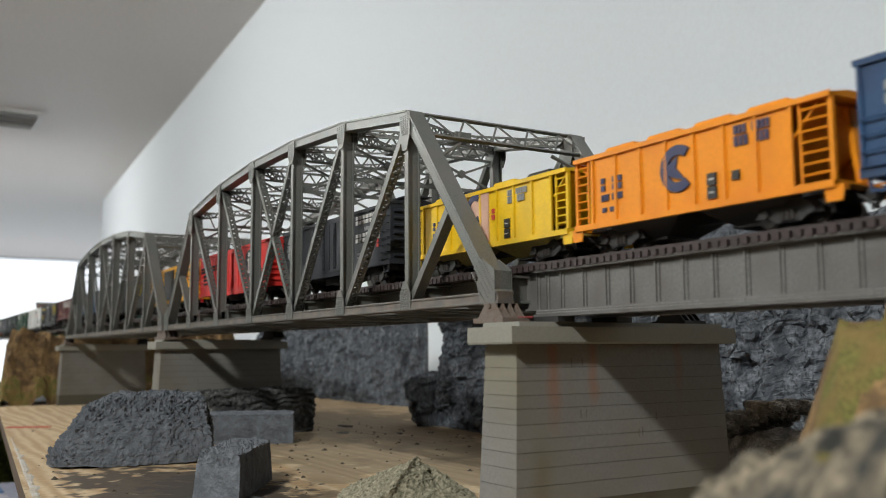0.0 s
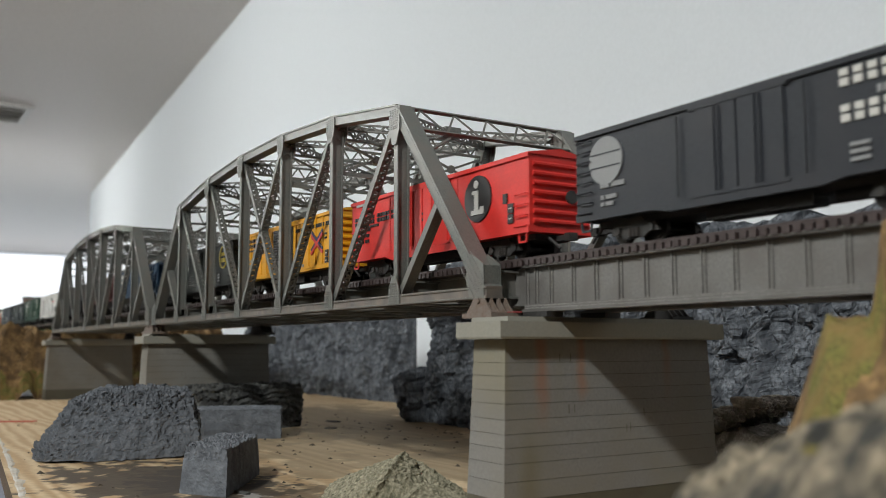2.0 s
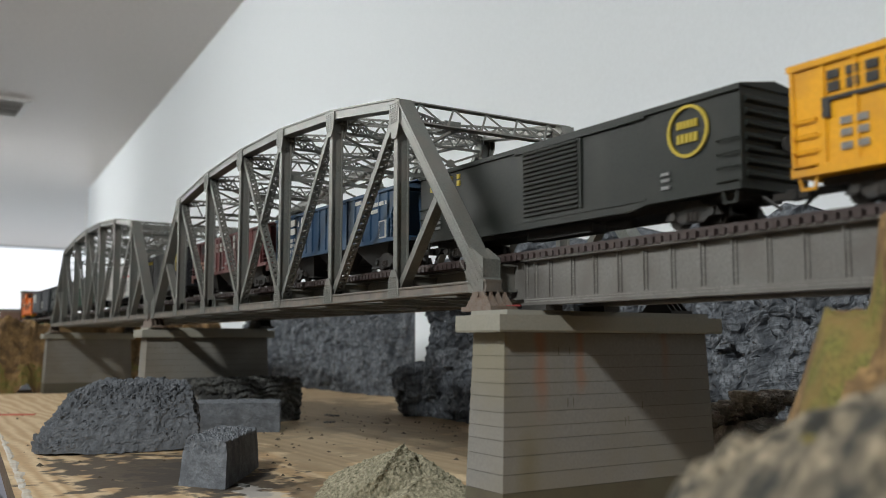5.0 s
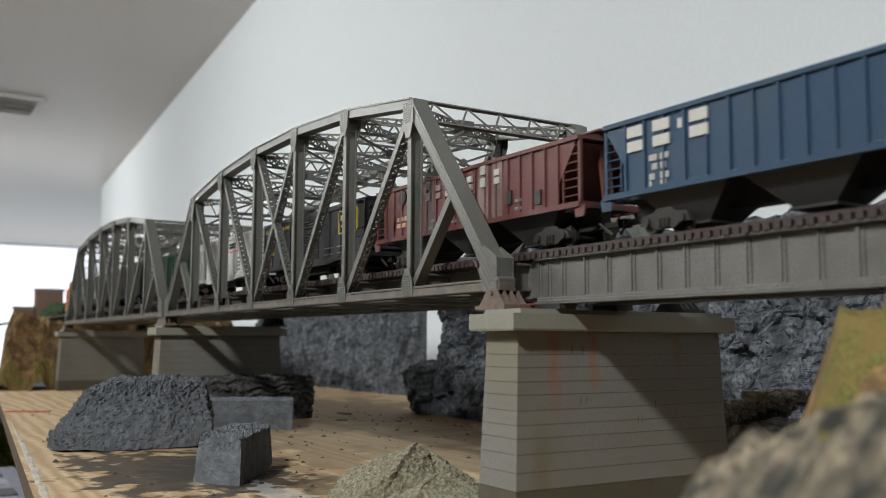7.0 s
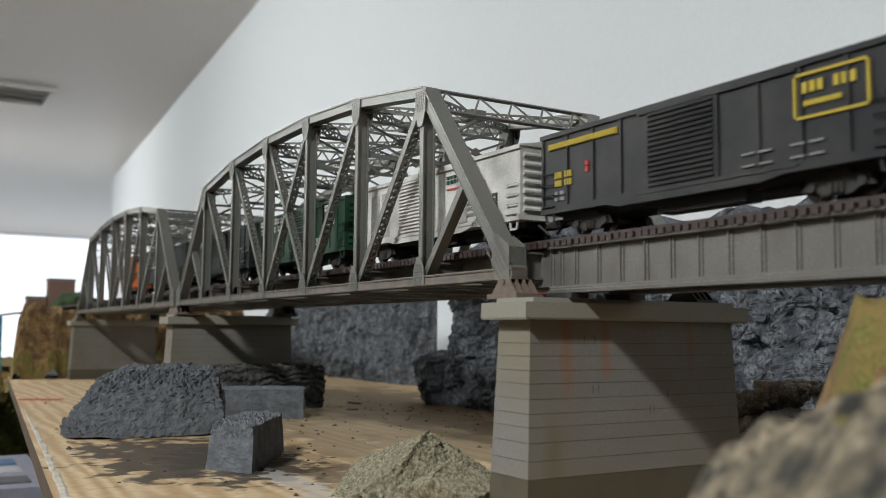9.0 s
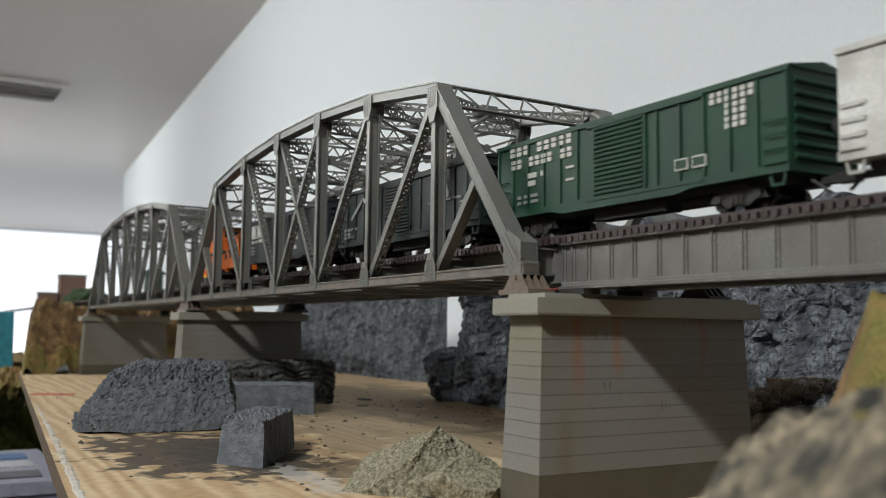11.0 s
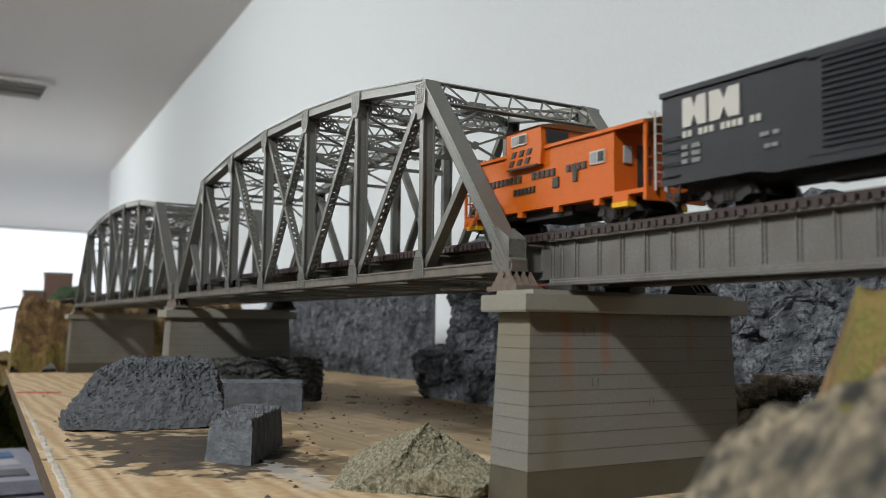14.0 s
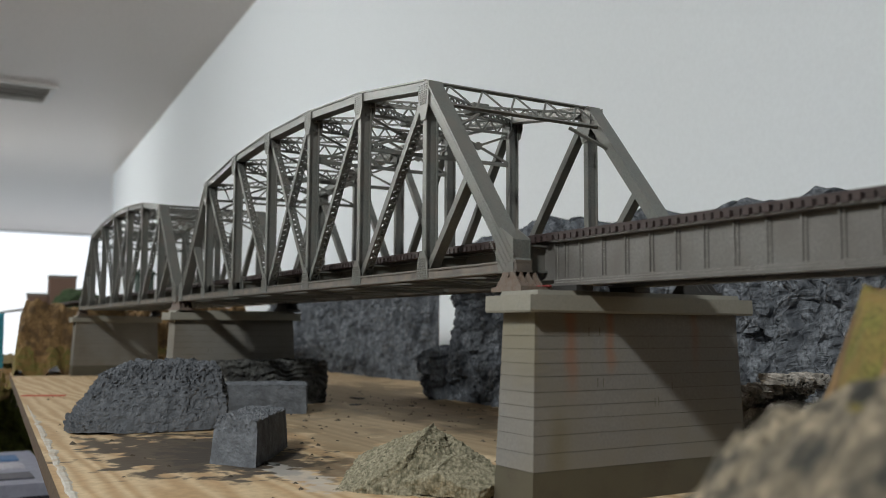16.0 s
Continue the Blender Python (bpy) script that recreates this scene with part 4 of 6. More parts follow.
# ---------------------------------------------------------------- girder approach
GX0, GX1 = 0.6215, 0.815
GZ0, GZ1 = 0.1012, 0.1234
TRACK_Y, RAILTOP = 0.0385, 0.1290
girder = tagged(thing("plate_girder", GX0, 0, 0), "grey riveted steel plate girder span with upright stiffeners", "girder")
for y in (0.0205, 0.0565):
    near = -1 if y < TRACK_Y else 1
    bm = bmesh.new()
    box(bm, 0, GX1 - GX0, y - 0.0005, y + 0.0005, GZ0 + 0.001, GZ1 - 0.001)
    part("web", bm, GIRDER, girder)
    for z, hw in ((GZ0, 0.0032), (GZ1 - 0.0008, 0.0036)):
        bm = bmesh.new()
        box(bm, -0.0005, GX1 - GX0, y - hw, y + hw, z, z + 0.0011)
        part("flange", bm, GIRDER, girder)
    for z, k in ((GZ0 + 0.0011, 1),):
        bm = bmesh.new()
        box(bm, 0, GX1 - GX0, y + near * 0.0012 - 0.0006, y + near * 0.0012 + 0.0006, min(z, z + k * 0.0026), max(z, z + k * 0.0026))
        part("flange_angle", bm, GIRDER, girder)
    xs = [0.0008, 0.0080, 0.0190] + [0.0350 + 0.0153 * k for k in range(11)]
    for x in xs:
        bm = bmesh.new()
        box(bm, x - 0.0004, x + 0.0004, y, y + near * 0.0017, GZ0 + 0.001, GZ1 - 0.001)
        box(bm, x - 0.0004, x + 0.0018, y + near * 0.0005, y + near * 0.0010, GZ0 + 0.0035, GZ1 - 0.0014)
        part("stiffener", bm, GIRDER, girder)
    if near < 0:
        bm = bmesh.new()
        for x in xs:
            rivet_row(bm, (x + 0.0011, y - 0.0010, GZ0 + 0.004), (x + 0.0011, y - 0.0010, GZ1 - 0.004), 0.0011, (0, -1, 0), 0.00036)
        for z in (GZ0 + 0.0018, GZ0 + 0.0029):
            rivet_row(bm, (0.001, y - 0.0018, z), (GX1 - GX0, y - 0.0018, z), 0.0011, (0, -1, 0), 0.00036)
        tagged(part("rivets", bm, GLINT, girder), kind="stuff")
boxpart("end_panel", GIRDER, girder, -0.0225, -0.0006, 0.0212, 0.0220, 0.1045, GZ1 - 0.0006)
boxpart("end_panel_angle", GIRDER, girder, -0.0225, -0.0006, 0.0198, 0.0212, 0.1045, 0.1054)
for k in range(7):
    x = 0.002 + k * 0.031
    bm = bmesh.new()
    for ya, yb, za, zb in ((0.0205, 0.0565, GZ0 + 0.002, GZ1 - 0.002), (0.0205, 0.0565, GZ1 - 0.002, GZ0 + 0.002)):
        beam(bm, (x, ya, za), (x, yb, zb), 0.0016, 0.0008, (1, 0, 0))
    part("cross_frame", bm, GIRDER, girder)
for x in (0.012, 0.155):
    for y in (0.0205, 0.0565):
        boxpart("bearing", BLACK, girder, x - 0.009, x + 0.009, y - 0.005, y + 0.005, 0.0985, GZ0) if x < 0.1 else boxpart("bearing", BLACK, girder, 0.183, 0.193, y - 0.004, y + 0.004, 0.088, GZ0)
REDC = material("red_wire", (0.22, 0.03, 0.03), 0.5, scale=200)
bm = bmesh.new()
rod(bm, (0.606, 0.007, 0.1010), (0.628, 0.012, 0.1010), 0.0005)
tagged(part("wire", bm, REDC), "short red wire lying on the pier cap", "wire")

# ---------------------------------------------------------------- track
track = tagged(thing("railway_track", 0, TRACK_Y, 0), "model railway track with dark brown wooden ties", "track")
TX0, TX1 = -2.6, 1.6
for y in (-0.0086, 0.0086):
    bm = bmesh.new()
    box(bm, TX0, TX1, y - 0.0004, y + 0.0004, 0.1265, 0.1290)
    box(bm, TX0, TX1, y - 0.0011, y + 0.0011, 0.1262, 0.1268)
    box(bm, TX0, TX1, y - 0.0006, y + 0.0006, 0.1280, 0.1290)
    part("rail", bm, RAIL, track)
for y in (-0.0205, 0.0205):
    boxpart("guard_timber", TIE, track, TX0, TX1, y - 0.0013, y + 0.0013, 0.1260, 0.1274)
bm = bmesh.new()
box(bm, -0.00158, 0.00158, -0.0225, 0.0225, 0.1235, 0.1262)
tie_mesh = mesh_of("tie", bm, TIE)
for k in range(280):
    ob = part("tie", tie_mesh, TIE, track)
    ob.location = (0.99 - k * 0.0046, random.uniform(-0.0003, 0.0003), 0)
bm = bmesh.new()
for k in range(270):
    x = 0.99 - 0.0046 * (280 + k)
    box(bm, x - 0.00165, x + 0.00165, -0.0225, 0.0225, 0.1235, 0.1262)
tagged(part("far_ties", bm, TIE, track), kind="stuff")


# ---------------------------------------------------------------- the train
SPEED = 0.187
HW = 0.0192
SILL, EAVE = 0.0115, 0.0508
TRAIN = []


def paint(name, color, vary=0.10, dirt=None, amount=0.16, rough=0.52):
    return material(name, color, rough, scale=45, vary=vary, bump=0.06, fine=14, second=dirt, amount=amount, spec=0.32)


def bogie_meshes():
    bm = bmesh.new()
    o = [(-0.0145, 0.0040), (-0.0125, 0.0082), (-0.0060, 0.0090), (-0.0040, 0.0108), (0.0040, 0.0108), (0.0060, 0.0090), (0.0125, 0.0082), (0.0145, 0.0040),
         (0.0090, 0.0040), (0.0055, 0.0018), (-0.0055, 0.0018), (-0.0090, 0.0040)]
    plate(bm, o, -0.0008, 0.0008)
    for x in (-0.010, 0.010):
        rod(bm, (x, -0.0018, 0.0055), (x, 0.0018, 0.0055), 0.0019, 10)
    side = mesh_of("sideframe", bm, BOGIE)
    bm = bmesh.new()
    for x in (-0.0022, 0, 0.0022):
        rod(bm, (x, 0, 0.0025), (x, 0, 0.0062), 0.0009, 8)
    spring = mesh_of("spring", bm, WHEEL)
    bm = bmesh.new()
    rod(bm, (0, -0.0012, 0), (0, 0.0012, 0), 0.0053, 24)
    rod(bm, (0, -0.0018, 0), (0, -0.0010, 0), 0.0044, 24)
    wheel = mesh_of("wheel", bm, WHEEL)
    bm = bmesh.new()
    box(bm, -0.0035, 0.0035, -0.0105, 0.0105, 0.0050, 0.0100)
    rod(bm, (-0.010, -0.009, 0.0053), (-0.010, 0.009, 0.0053), 0.0010, 8)
    rod(bm, (0.010, -0.009, 0.0053), (0.010, 0.009, 0.0053), 0.0010, 8)
    return side, spring, wheel, mesh_of("bolster", bm, BLACK)


# base colour lowered to carry the shade below the cars
BOGIE = material("dark_truck_casting", (0.022, 0.021, 0.020), 0.65, scale=250, vary=0.35, second=(0.04, 0.032, 0.026), amount=0.15)
M_SIDE, M_SPRING, M_WHEEL, M_BOLSTER = bogie_meshes()


def bogie(car, x):
    b = part("truck", M_BOLSTER, BLACK, car)
    b.location = (x, 0, 0)
    for y in (-0.0125, 0.0125):
        o = part("sideframe", M_SIDE, BOGIE, b)
        o.location = (0, y, 0)
        o = part("spring", M_SPRING, WHEEL, b)
        o.location = (0, y * 1.09, 0)
    for xx in (-0.010, 0.010):
        for y in (-0.0086, 0.0086):
            o = part("wheel", M_WHEEL, WHEEL, b)
            o.location = (xx, y, 0.0053)


def start_car(name, left, right, label, category, couplers=True):
    c = tagged(thing(name, (left + right) / 2, TRACK_Y, RAILTOP), label, category, "freight train")
    TRAIN.append((c, (left + right) / 2))
    h = (right - left) / 2
    inset = 0.030 if h > 0.08 else 0.024
    for x in (-h + inset, h - inset):
        bogie(c, x)
    if couplers:
        for g in (-1, 1):
            bm = bmesh.new()
            box(bm, min(g * (h - 0.008), g * (h + 0.007)), max(g * (h - 0.008), g * (h + 0.007)), -0.0012, 0.0012, 0.0078, 0.0104)
            box(bm, min(g * (h + 0.006), g * (h + 0.0102)), max(g * (h + 0.006), g * (h + 0.0102)), -0.0026, 0.0026, 0.0072, 0.0110)
            part("coupler", bm, BOGIE, c)
            bm = bmesh.new()
            rod(bm, (g * (h - 0.002), -0.006, 0.0095), (g * (h + 0.006), -0.005, 0.0035), 0.0007, 6)
            part("air_hose", bm, BLACK, c)
    return c, h


def bars(c, x, z, height, pattern, mat, y=None, width=0.62, name="lettering", slope=0.0):
    """Plain bars in the rhythm of a word: one block a letter, a gap at each space."""
    y = -HW if y is None else y
    bm = bmesh.new()
    for ch in pattern:
        w = height * width
        if ch != " " and height > 0.0042:
            for u0, u1, v0, v1 in ((0, 0.62, 0.60, 1), (0, 0.62, 0, 0.44)):
                box(bm, x + w * u0, x + w * u1, y - 0.0008, y + 0.0004, z + height * v0, z + height * v1)
        elif ch != " ":
            box(bm, x, x + w * (0.64 if height > 0.0022 else 0.85), y - 0.0008, y + 0.0004, z, z + height)
        x += w
        z += slope * w
    return part(name, bm, mat, c)


def disc(c, x, z, r, mat, y=None, name="emblem", lift=0.0008):
    y = -HW if y is None else y
    bm = bmesh.new()
    rod(bm, (x, y - lift, z), (x, y + 0.0004, z), r, 32)
    return part(name, bm, mat, c)


def arc(c, x, z, r0, r1, a0, a1, mat, lift=0.0009, name="emblem", y=None):
    y = -HW if y is None else y
    bm = bmesh.new()
    n = 24
    rings = []
    for k in range(n + 1):
        q = radians(a0 + (a1 - a0) * k / n)
        rings.append([bm.verts.new((x + r * math.cos(q), yy, z + r * math.sin(q))) for r, yy in ((r1, y - lift), (r0, y - lift), (r0, y + 0.0004), (r1, y + 0.0004))])
    for k in range(n):
        for i in range(4):
            j = (i + 1) % 4
            bm.faces.new((rings[k][i], rings[k][j], rings[k + 1][j], rings[k + 1][i]))
    if abs(a1 - a0) < 359:
        bm.faces.new(rings[0])
        bm.faces.new(rings[-1][::-1])
    else:
        bmesh.ops.remove_doubles(bm, verts=bm.verts, dist=1e-6)
    return part(name, bm, mat, c)


def shape(c, outline, mat, name="emblem", lift=0.0008, y=None):
    y = -HW if y is None else y
    bm = bmesh.new()
    plate(bm, outline, y - lift, y + 0.0004)
    return part(name, bm, mat, c)


def data_panel(c, x, z, mat=None):
    """The small two-square stencil panel."""
    for k in (0, 1):
        boxpart("data_panel", INK, c, x, x + 0.0045, -HW - 0.0009, -HW, z + k * 0.0052, z + k * 0.0052 + 0.0047)
        boxpart("stencil_line", WHITE, c, x + 0.001, x + 0.0035, -HW - 0.0011, -HW - 0.0008, z + k * 0.0052 + 0.002, z + k * 0.0052 + 0.0026)


def ladder(c, x0, x1, z0, z1, n, mat, y=None):
    y = -HW - 0.0016 if y is None else y
    for k in range(n):
        z = z0 + (z1 - z0) * k / max(1, n - 1)
        bm = bmesh.new()
        rod(bm, (x0, y, z), (x1, y, z), 0.00035, 6)
        rod(bm, (x0, y, z), (x0, -HW + 0.0004, z), 0.00035, 6)
        rod(bm, (x1, y, z), (x1, -HW + 0.0004, z), 0.00035, 6)
        part("grab_iron", bm, mat, c)


def boxcar(name, left, right, label, mat, roof_mat=None, ribs=0, door=None, door_x=0.0, door_w=0.036, door_mat=None, door2=None, belly=0.0022,
           eave=EAVE, full_ladder=False, end_ribs=7, arch=False):
    c, h = start_car(name, left, right, label, "boxcar")
    roof_mat, door_mat = roof_mat or mat, door_mat or mat
    # body shell
    bm = bmesh.new()
    box(bm, -h, h, -HW, HW, SILL, eave)
    part("body", bm, mat, c)
    # side sill, deeper between the trucks
    for y in (-HW, HW):
        k = -1 if y < 0 else 1
        bm = bmesh.new()
        o = [(-h, SILL + 0.003), (-h, SILL - 0.0004), (-h + 0.047, SILL - 0.0004), (-h + 0.057, SILL - belly), (h - 0.057, SILL - belly), (h - 0.047, SILL - 0.0004), (h, SILL - 0.0004), (h, SILL + 0.003)]
        plate(bm, o, min(y, y + k * 0.0009), max(y, y + k * 0.0009))
        part("side_sill", bm, mat, c)
        boxpart("eave_rail", roof_mat, c, -h - 0.0005, h + 0.0005, min(y, y + k * 0.0011), max(y, y + k * 0.0011), eave - 0.0022, eave)
    # roof, low gable with seams
    bm = bmesh.new()
    pr = [(-HW - 0.0008, eave), (0, eave + 0.0034), (HW + 0.0008, eave), (HW + 0.0008, eave - 0.0006), (-HW - 0.0008, eave - 0.0006)]
    a = [bm.verts.new((-h - 0.0008, y, z)) for y, z in pr]
    b = [bm.verts.new((h + 0.0008, y, z)) for y, z in pr]
    bm.faces.new(a)
    bm.faces.new(b[::-1])
    for i in range(5):
        bm.faces.new((a[i], b[i], b[(i + 1) % 5], a[(i + 1) % 5]))
    part("roof", bm, roof_mat, c)
    n = 14
    for k in range(n):
        x = -h + 2 * h * (k + 0.5) / n
        bm = bmesh.new()
        beam(bm, (x, -HW + 0.0012, eave + 0.0004), (x, 0, eave + 0.0036), 0.0014, 0.0010, (0, 0, 1))
        beam(bm, (x, HW - 0.0012, eave + 0.0004), (x, 0, eave + 0.0036), 0.0014, 0.0010, (0, 0, 1))
        part("roof_seam", bm, roof_mat, c)
    # corrugated ends
    for g in (-1, 1):
        for k in range(end_ribs):
            z = SILL + 0.003 + (eave - SILL - 0.006) * (k + 0.5) / end_ribs
            bm = bmesh.new()
            hh = (eave - SILL - 0.006) / end_ribs * 0.32
            xx = g * h
            v = [[bm.verts.new((xx + g * dx, y, z + dz)) for y in (-HW + 0.0022, HW - 0.0022)] for dx, dz in ((0, -hh), (0.0014, -hh * 0.3), (0.0014, hh * 0.3), (0, hh))]
            for i in range(3):
                bm.faces.new((v[i][0], v[i][1], v[i + 1][1], v[i + 1][0]))
            bm.faces.new([p[0] for p in v])
            bm.faces.new([p[1] for p in v][::-1])
            bm.faces.new((v[0][0], v[3][0], v[3][1], v[0][1]))
            part("end_rib", bm, mat, c)
        bm = bmesh.new()
        rod(bm, (g * (h + 0.001), 0.006, 0.030), (g * (h + 0.0024), 0.006, 0.030), 0.0034, 14)
        part("brake_wheel", bm, BLACK, c)
    # ribs
    if ribs:
        for y in (-1, 1):
            for k in range(ribs + 1):
                x = -h + 0.0012 + (2 * h - 0.0024) * k / ribs
                if door and abs(x - door_x) < door_w / 2 + 0.002:
                    continue
                bm = bmesh.new()
                y0 = y * HW
                plate(bm, [(x - 0.0007, SILL + 0.002), (x + 0.0007, SILL + 0.002), (x + 0.0007, eave - 0.002), (x - 0.0007, eave - 0.002)], min(y0, y0 + y * 0.0008), max(y0, y0 + y * 0.0008))
                part("side_post", bm, mat, c)
    # doors
    for dx, dw, kind in ((door_x, door_w, door), *((door2,) if door2 else ())):
        if not kind:
            continue
        for y in (-1, 1):
            y0 = y * HW
            d = boxpart("door", door_mat, c, dx - dw / 2, dx + dw / 2, min(y0, y0 + y * 0.0009), max(y0, y0 + y * 0.0009), SILL + 0.002, eave - 0.0026)
            if kind == "louvre":
                for k in range(15):
                    z = SILL + 0.0042 + (eave - SILL - 0.009) * k / 14
                    bm = bmesh.new()
                    beam(bm, (dx - dw / 2 + 0.002, y0 + y * 0.0012, z), (dx + dw / 2 - 0.002, y0 + y * 0.0012, z), 0.0013, 0.0008, (0, 1, 0.55 * y))
                    part("slat", bm, door_mat, d)
            else:
                for k in range(3):
                    x = dx - dw / 2 + dw * (0.5 + (k - 1) * 0.94) / 1.0 if k != 1 else dx
                    bm = bmesh.new()
                    rod(bm, (x, y0 + y * 0.0014, SILL + 0.003), (x, y0 + y * 0.0014, eave - 0.004), 0.00045, 6)
                    part("lock_rod", bm, door_mat, d)
            for z in (SILL + 0.0012, eave - 0.0034):
                boxpart("door_track", mat, c, dx - dw * 0.62, dx + dw * 0.62 + (dw * 0.8 if kind == "louvre" else 0), min(y0, y0 + y * 0.0013), max(y0, y0 + y * 0.0013), z, z + 0.0011)
    # grab irons
    n = 8 if full_ladder else 4
    top = eave - 0.004 if full_ladder else SILL + 0.019
    ladder(c, h - 0.0105, h - 0.0015, SILL + 0.003, top, n, mat)
    ladder(c, -h + 0.0015, -h + 0.0105, SILL + 0.003, top, n, mat)
    for x in (-h + 0.006, h - 0.006):
        bm = bmesh.new()
        plate(bm, [(x - 0.004, SILL), (x - 0.003, SILL - 0.0052), (x + 0.003, SILL - 0.0052), (x + 0.004, SILL), (x + 0.003, SILL), (x + 0.0022, SILL - 0.0042), (x - 0.0022, SILL - 0.0042), (x - 0.003, SILL)], -HW, -HW + 0.0008)
        part("step", bm, mat, c)
    boxpart("underframe", BLACK, c, -h + 0.006, h - 0.006, -0.011, 0.011, 0.0085, SILL)
    boxpart("brake_gear", BLACK, c, -0.022, 0.026, -0.013, -0.004, 0.0045, 0.0090)
    rodb = bmesh.new()
    rod(rodb, (0.034, -0.010, 0.0065), (0.050, -0.010, 0.0065), 0.0024, 12)
    part("air_tank", rodb, BLACK, c)
    return c, h


def hopper(name, left, right, label, mat, under, body_l, body_r, ribs, bays, hatch_mat=None, corner=0.0, eave=0.0488, long=False, low=SILL + 0.0005):
    """A covered hopper: ribbed sides, sloped ends over open platforms, hatches on the roof and hopper bays beneath."""
    c, h = start_car(name, left, right, label, "hopper car")
    bl, br = -h + body_l, h - body_r
    for y in (-1, 1):
        y0 = y * HW
        bm = bmesh.new()
        if corner:
            o = [(bl - corner, eave), (bl - corner, eave - 0.004), (bl, low + 0.010), (bl, low), (br, low), (br, low + 0.010), (br + corner, eave - 0.004), (br + corner, eave)]
        else:
            o = [(bl, eave), (bl, low), (br, low), (br, eave)]
        plate(bm, o, min(y0, y0 - y * 0.001), max(y0, y0 - y * 0.001))
        part("side_panel", bm, mat, c)
        for k in range(ribs + 1):
            x = bl + (br - bl) * k / ribs
            boxpart("side_post", mat, c, x - 0.0007, x + 0.0007, min(y0, y0 + y * 0.0009), max(y0, y0 + y * 0.0009), low, eave - 0.001)
        boxpart("top_rail", mat, c, -h, h, min(y0, y0 + y * 0.0012), max(y0, y0 + y * 0.0012), eave - 0.0016, eave + 0.0004)
        boxpart("side_sill", mat, c, -h, h, min(y0 - y * 0.001, y0 + y * 0.0010), max(y0 - y * 0.001, y0 + y * 0.0010), low - 0.0018, low + 0.0008)
        for g in (-1, 1):
            x = g * (h - 0.0008)
            boxpart("corner_post", mat, c, x - 0.0008, x + 0.0008, min(y0, y0 - y * 0.0016), max(y0, y0 - y * 0.0016), low - 0.004, eave)
            xi = (bl if g < 0 else br) + g * 0.0035
            boxpart("ladder_rail", mat, c, xi - 0.0004, xi + 0.0004, min(y0, y0 - y * 0.0008), max(y0, y0 - y * 0.0008), low, eave)
            a, b = sorted((x, xi))
            for k in range(7):
                z = low + 0.004 + (eave - low - 0.008) * k / 6
                bm = bmesh.new()
                rod(bm, (a, y0 - y * 0.0004, z), (b, y0 - y * 0.0004, z), 0.0004, 6)
                part("grab_iron", bm, mat, c)
            bm = bmesh.new()
            plate(bm, [(x - 0.004, low - 0.001), (x - 0.003, low - 0.0065), (x + 0.003, low - 0.0065), (x + 0.004, low - 0.001)], min(y0, y0 - y * 0.0007), max(y0, y0 - y * 0.0007))
            part("step", bm, mat, c)
    # roof
    bm = bmesh.new()
    pr = [(-HW - 0.0004, eave), (-HW * 0.5, eave + 0.0018), (HW * 0.5, eave + 0.0018), (HW + 0.0004, eave), (HW, eave - 0.001), (-HW, eave - 0.001)]
    a = [bm.verts.new((-h, y, z)) for y, z in pr]
    b = [bm.verts.new((h, y, z)) for y, z in pr]
    bm.faces.new(a)
    bm.faces.new(b[::-1])
    for i in range(6):
        bm.faces.new((a[i], b[i], b[(i + 1) % 6], a[(i + 1) % 6]))
    part("roof", bm, mat, c)
    if long:
        boxpart("hatch", hatch_mat or mat, c, -h + 0.012, h - 0.012, -0.005, 0.005, eave + 0.0016, eave + 0.0034)
        bm = bmesh.new()
        box(bm, h - 0.020, h + 0.003, -0.010, 0.010, eave + 0.0030, eave + 0.0038)
        part("running_board", bm, mat, c)
    else:
        for k in range(4):
            x = bl + (br - bl) * (k + 0.5) / 4
            for y in (-0.0095, 0.0095):
                bm = bmesh.new()
                frustum(bm, (x - 0.010, x + 0.010, y - 0.0065, y + 0.0065), (x - 0.0085, x + 0.0085, y - 0.005, y + 0.005), eave + 0.0008, eave + 0.0036)
                part("hatch", bm, (hatch_mat if (k + (y > 0)) % 2 and hatch_mat else mat), c)
    # slope sheets and bulkheads
    for g, xe in ((-1, bl), (1, br)):
        xt = xe + g * (corner if corner else 0.0105)
        beampart("slope_sheet", mat, c, (xt, 0, eave - 0.002), (xe - g * 0.012, 0, low + 0.006), 0.0008, 2 * HW - 0.0022)
        boxpart("end_sill", mat, c, min(g * h, g * (h - 0.003)), max(g * h, g * (h - 0.003)), -HW, HW, low - 0.002, low + 0.001)
        boxpart("platform", under, c, min(g * h, xe - g * 0.02), max(g * h, xe - g * 0.02), -0.012, 0.012, low - 0.002, low)
        beampart("brace", mat, c, (g * (h - 0.002), 0, low), (g * (h - 0.006), 0, eave - 0.002), 0.002, 0.006)
    # hopper bays
    for k in range(bays):
        x = bl + (br - bl) * (k + 0.5) / bays
        w = (br - bl) / bays * 0.48
        bm = bmesh.new()
        frustum(bm, (x - w * 0.32, x + w * 0.32, -0.009, 0.009), (x - w, x + w, -HW + 0.0012, HW - 0.0012), 0.0035, low + 0.001)
        part("hopper_bay", bm, under, c)
        bm = bmesh.new()
        box(bm, x - w * 0.36, x + w * 0.36, -0.010, 0.010, 0.0026, 0.0036)
        part("outlet_gate", bm, BOGIE, c)
    boxpart("centre_sill", BLACK, c, -h + 0.004, h - 0.004, -0.003, 0.003, 0.0075, low - 0.0015)
    return c, h


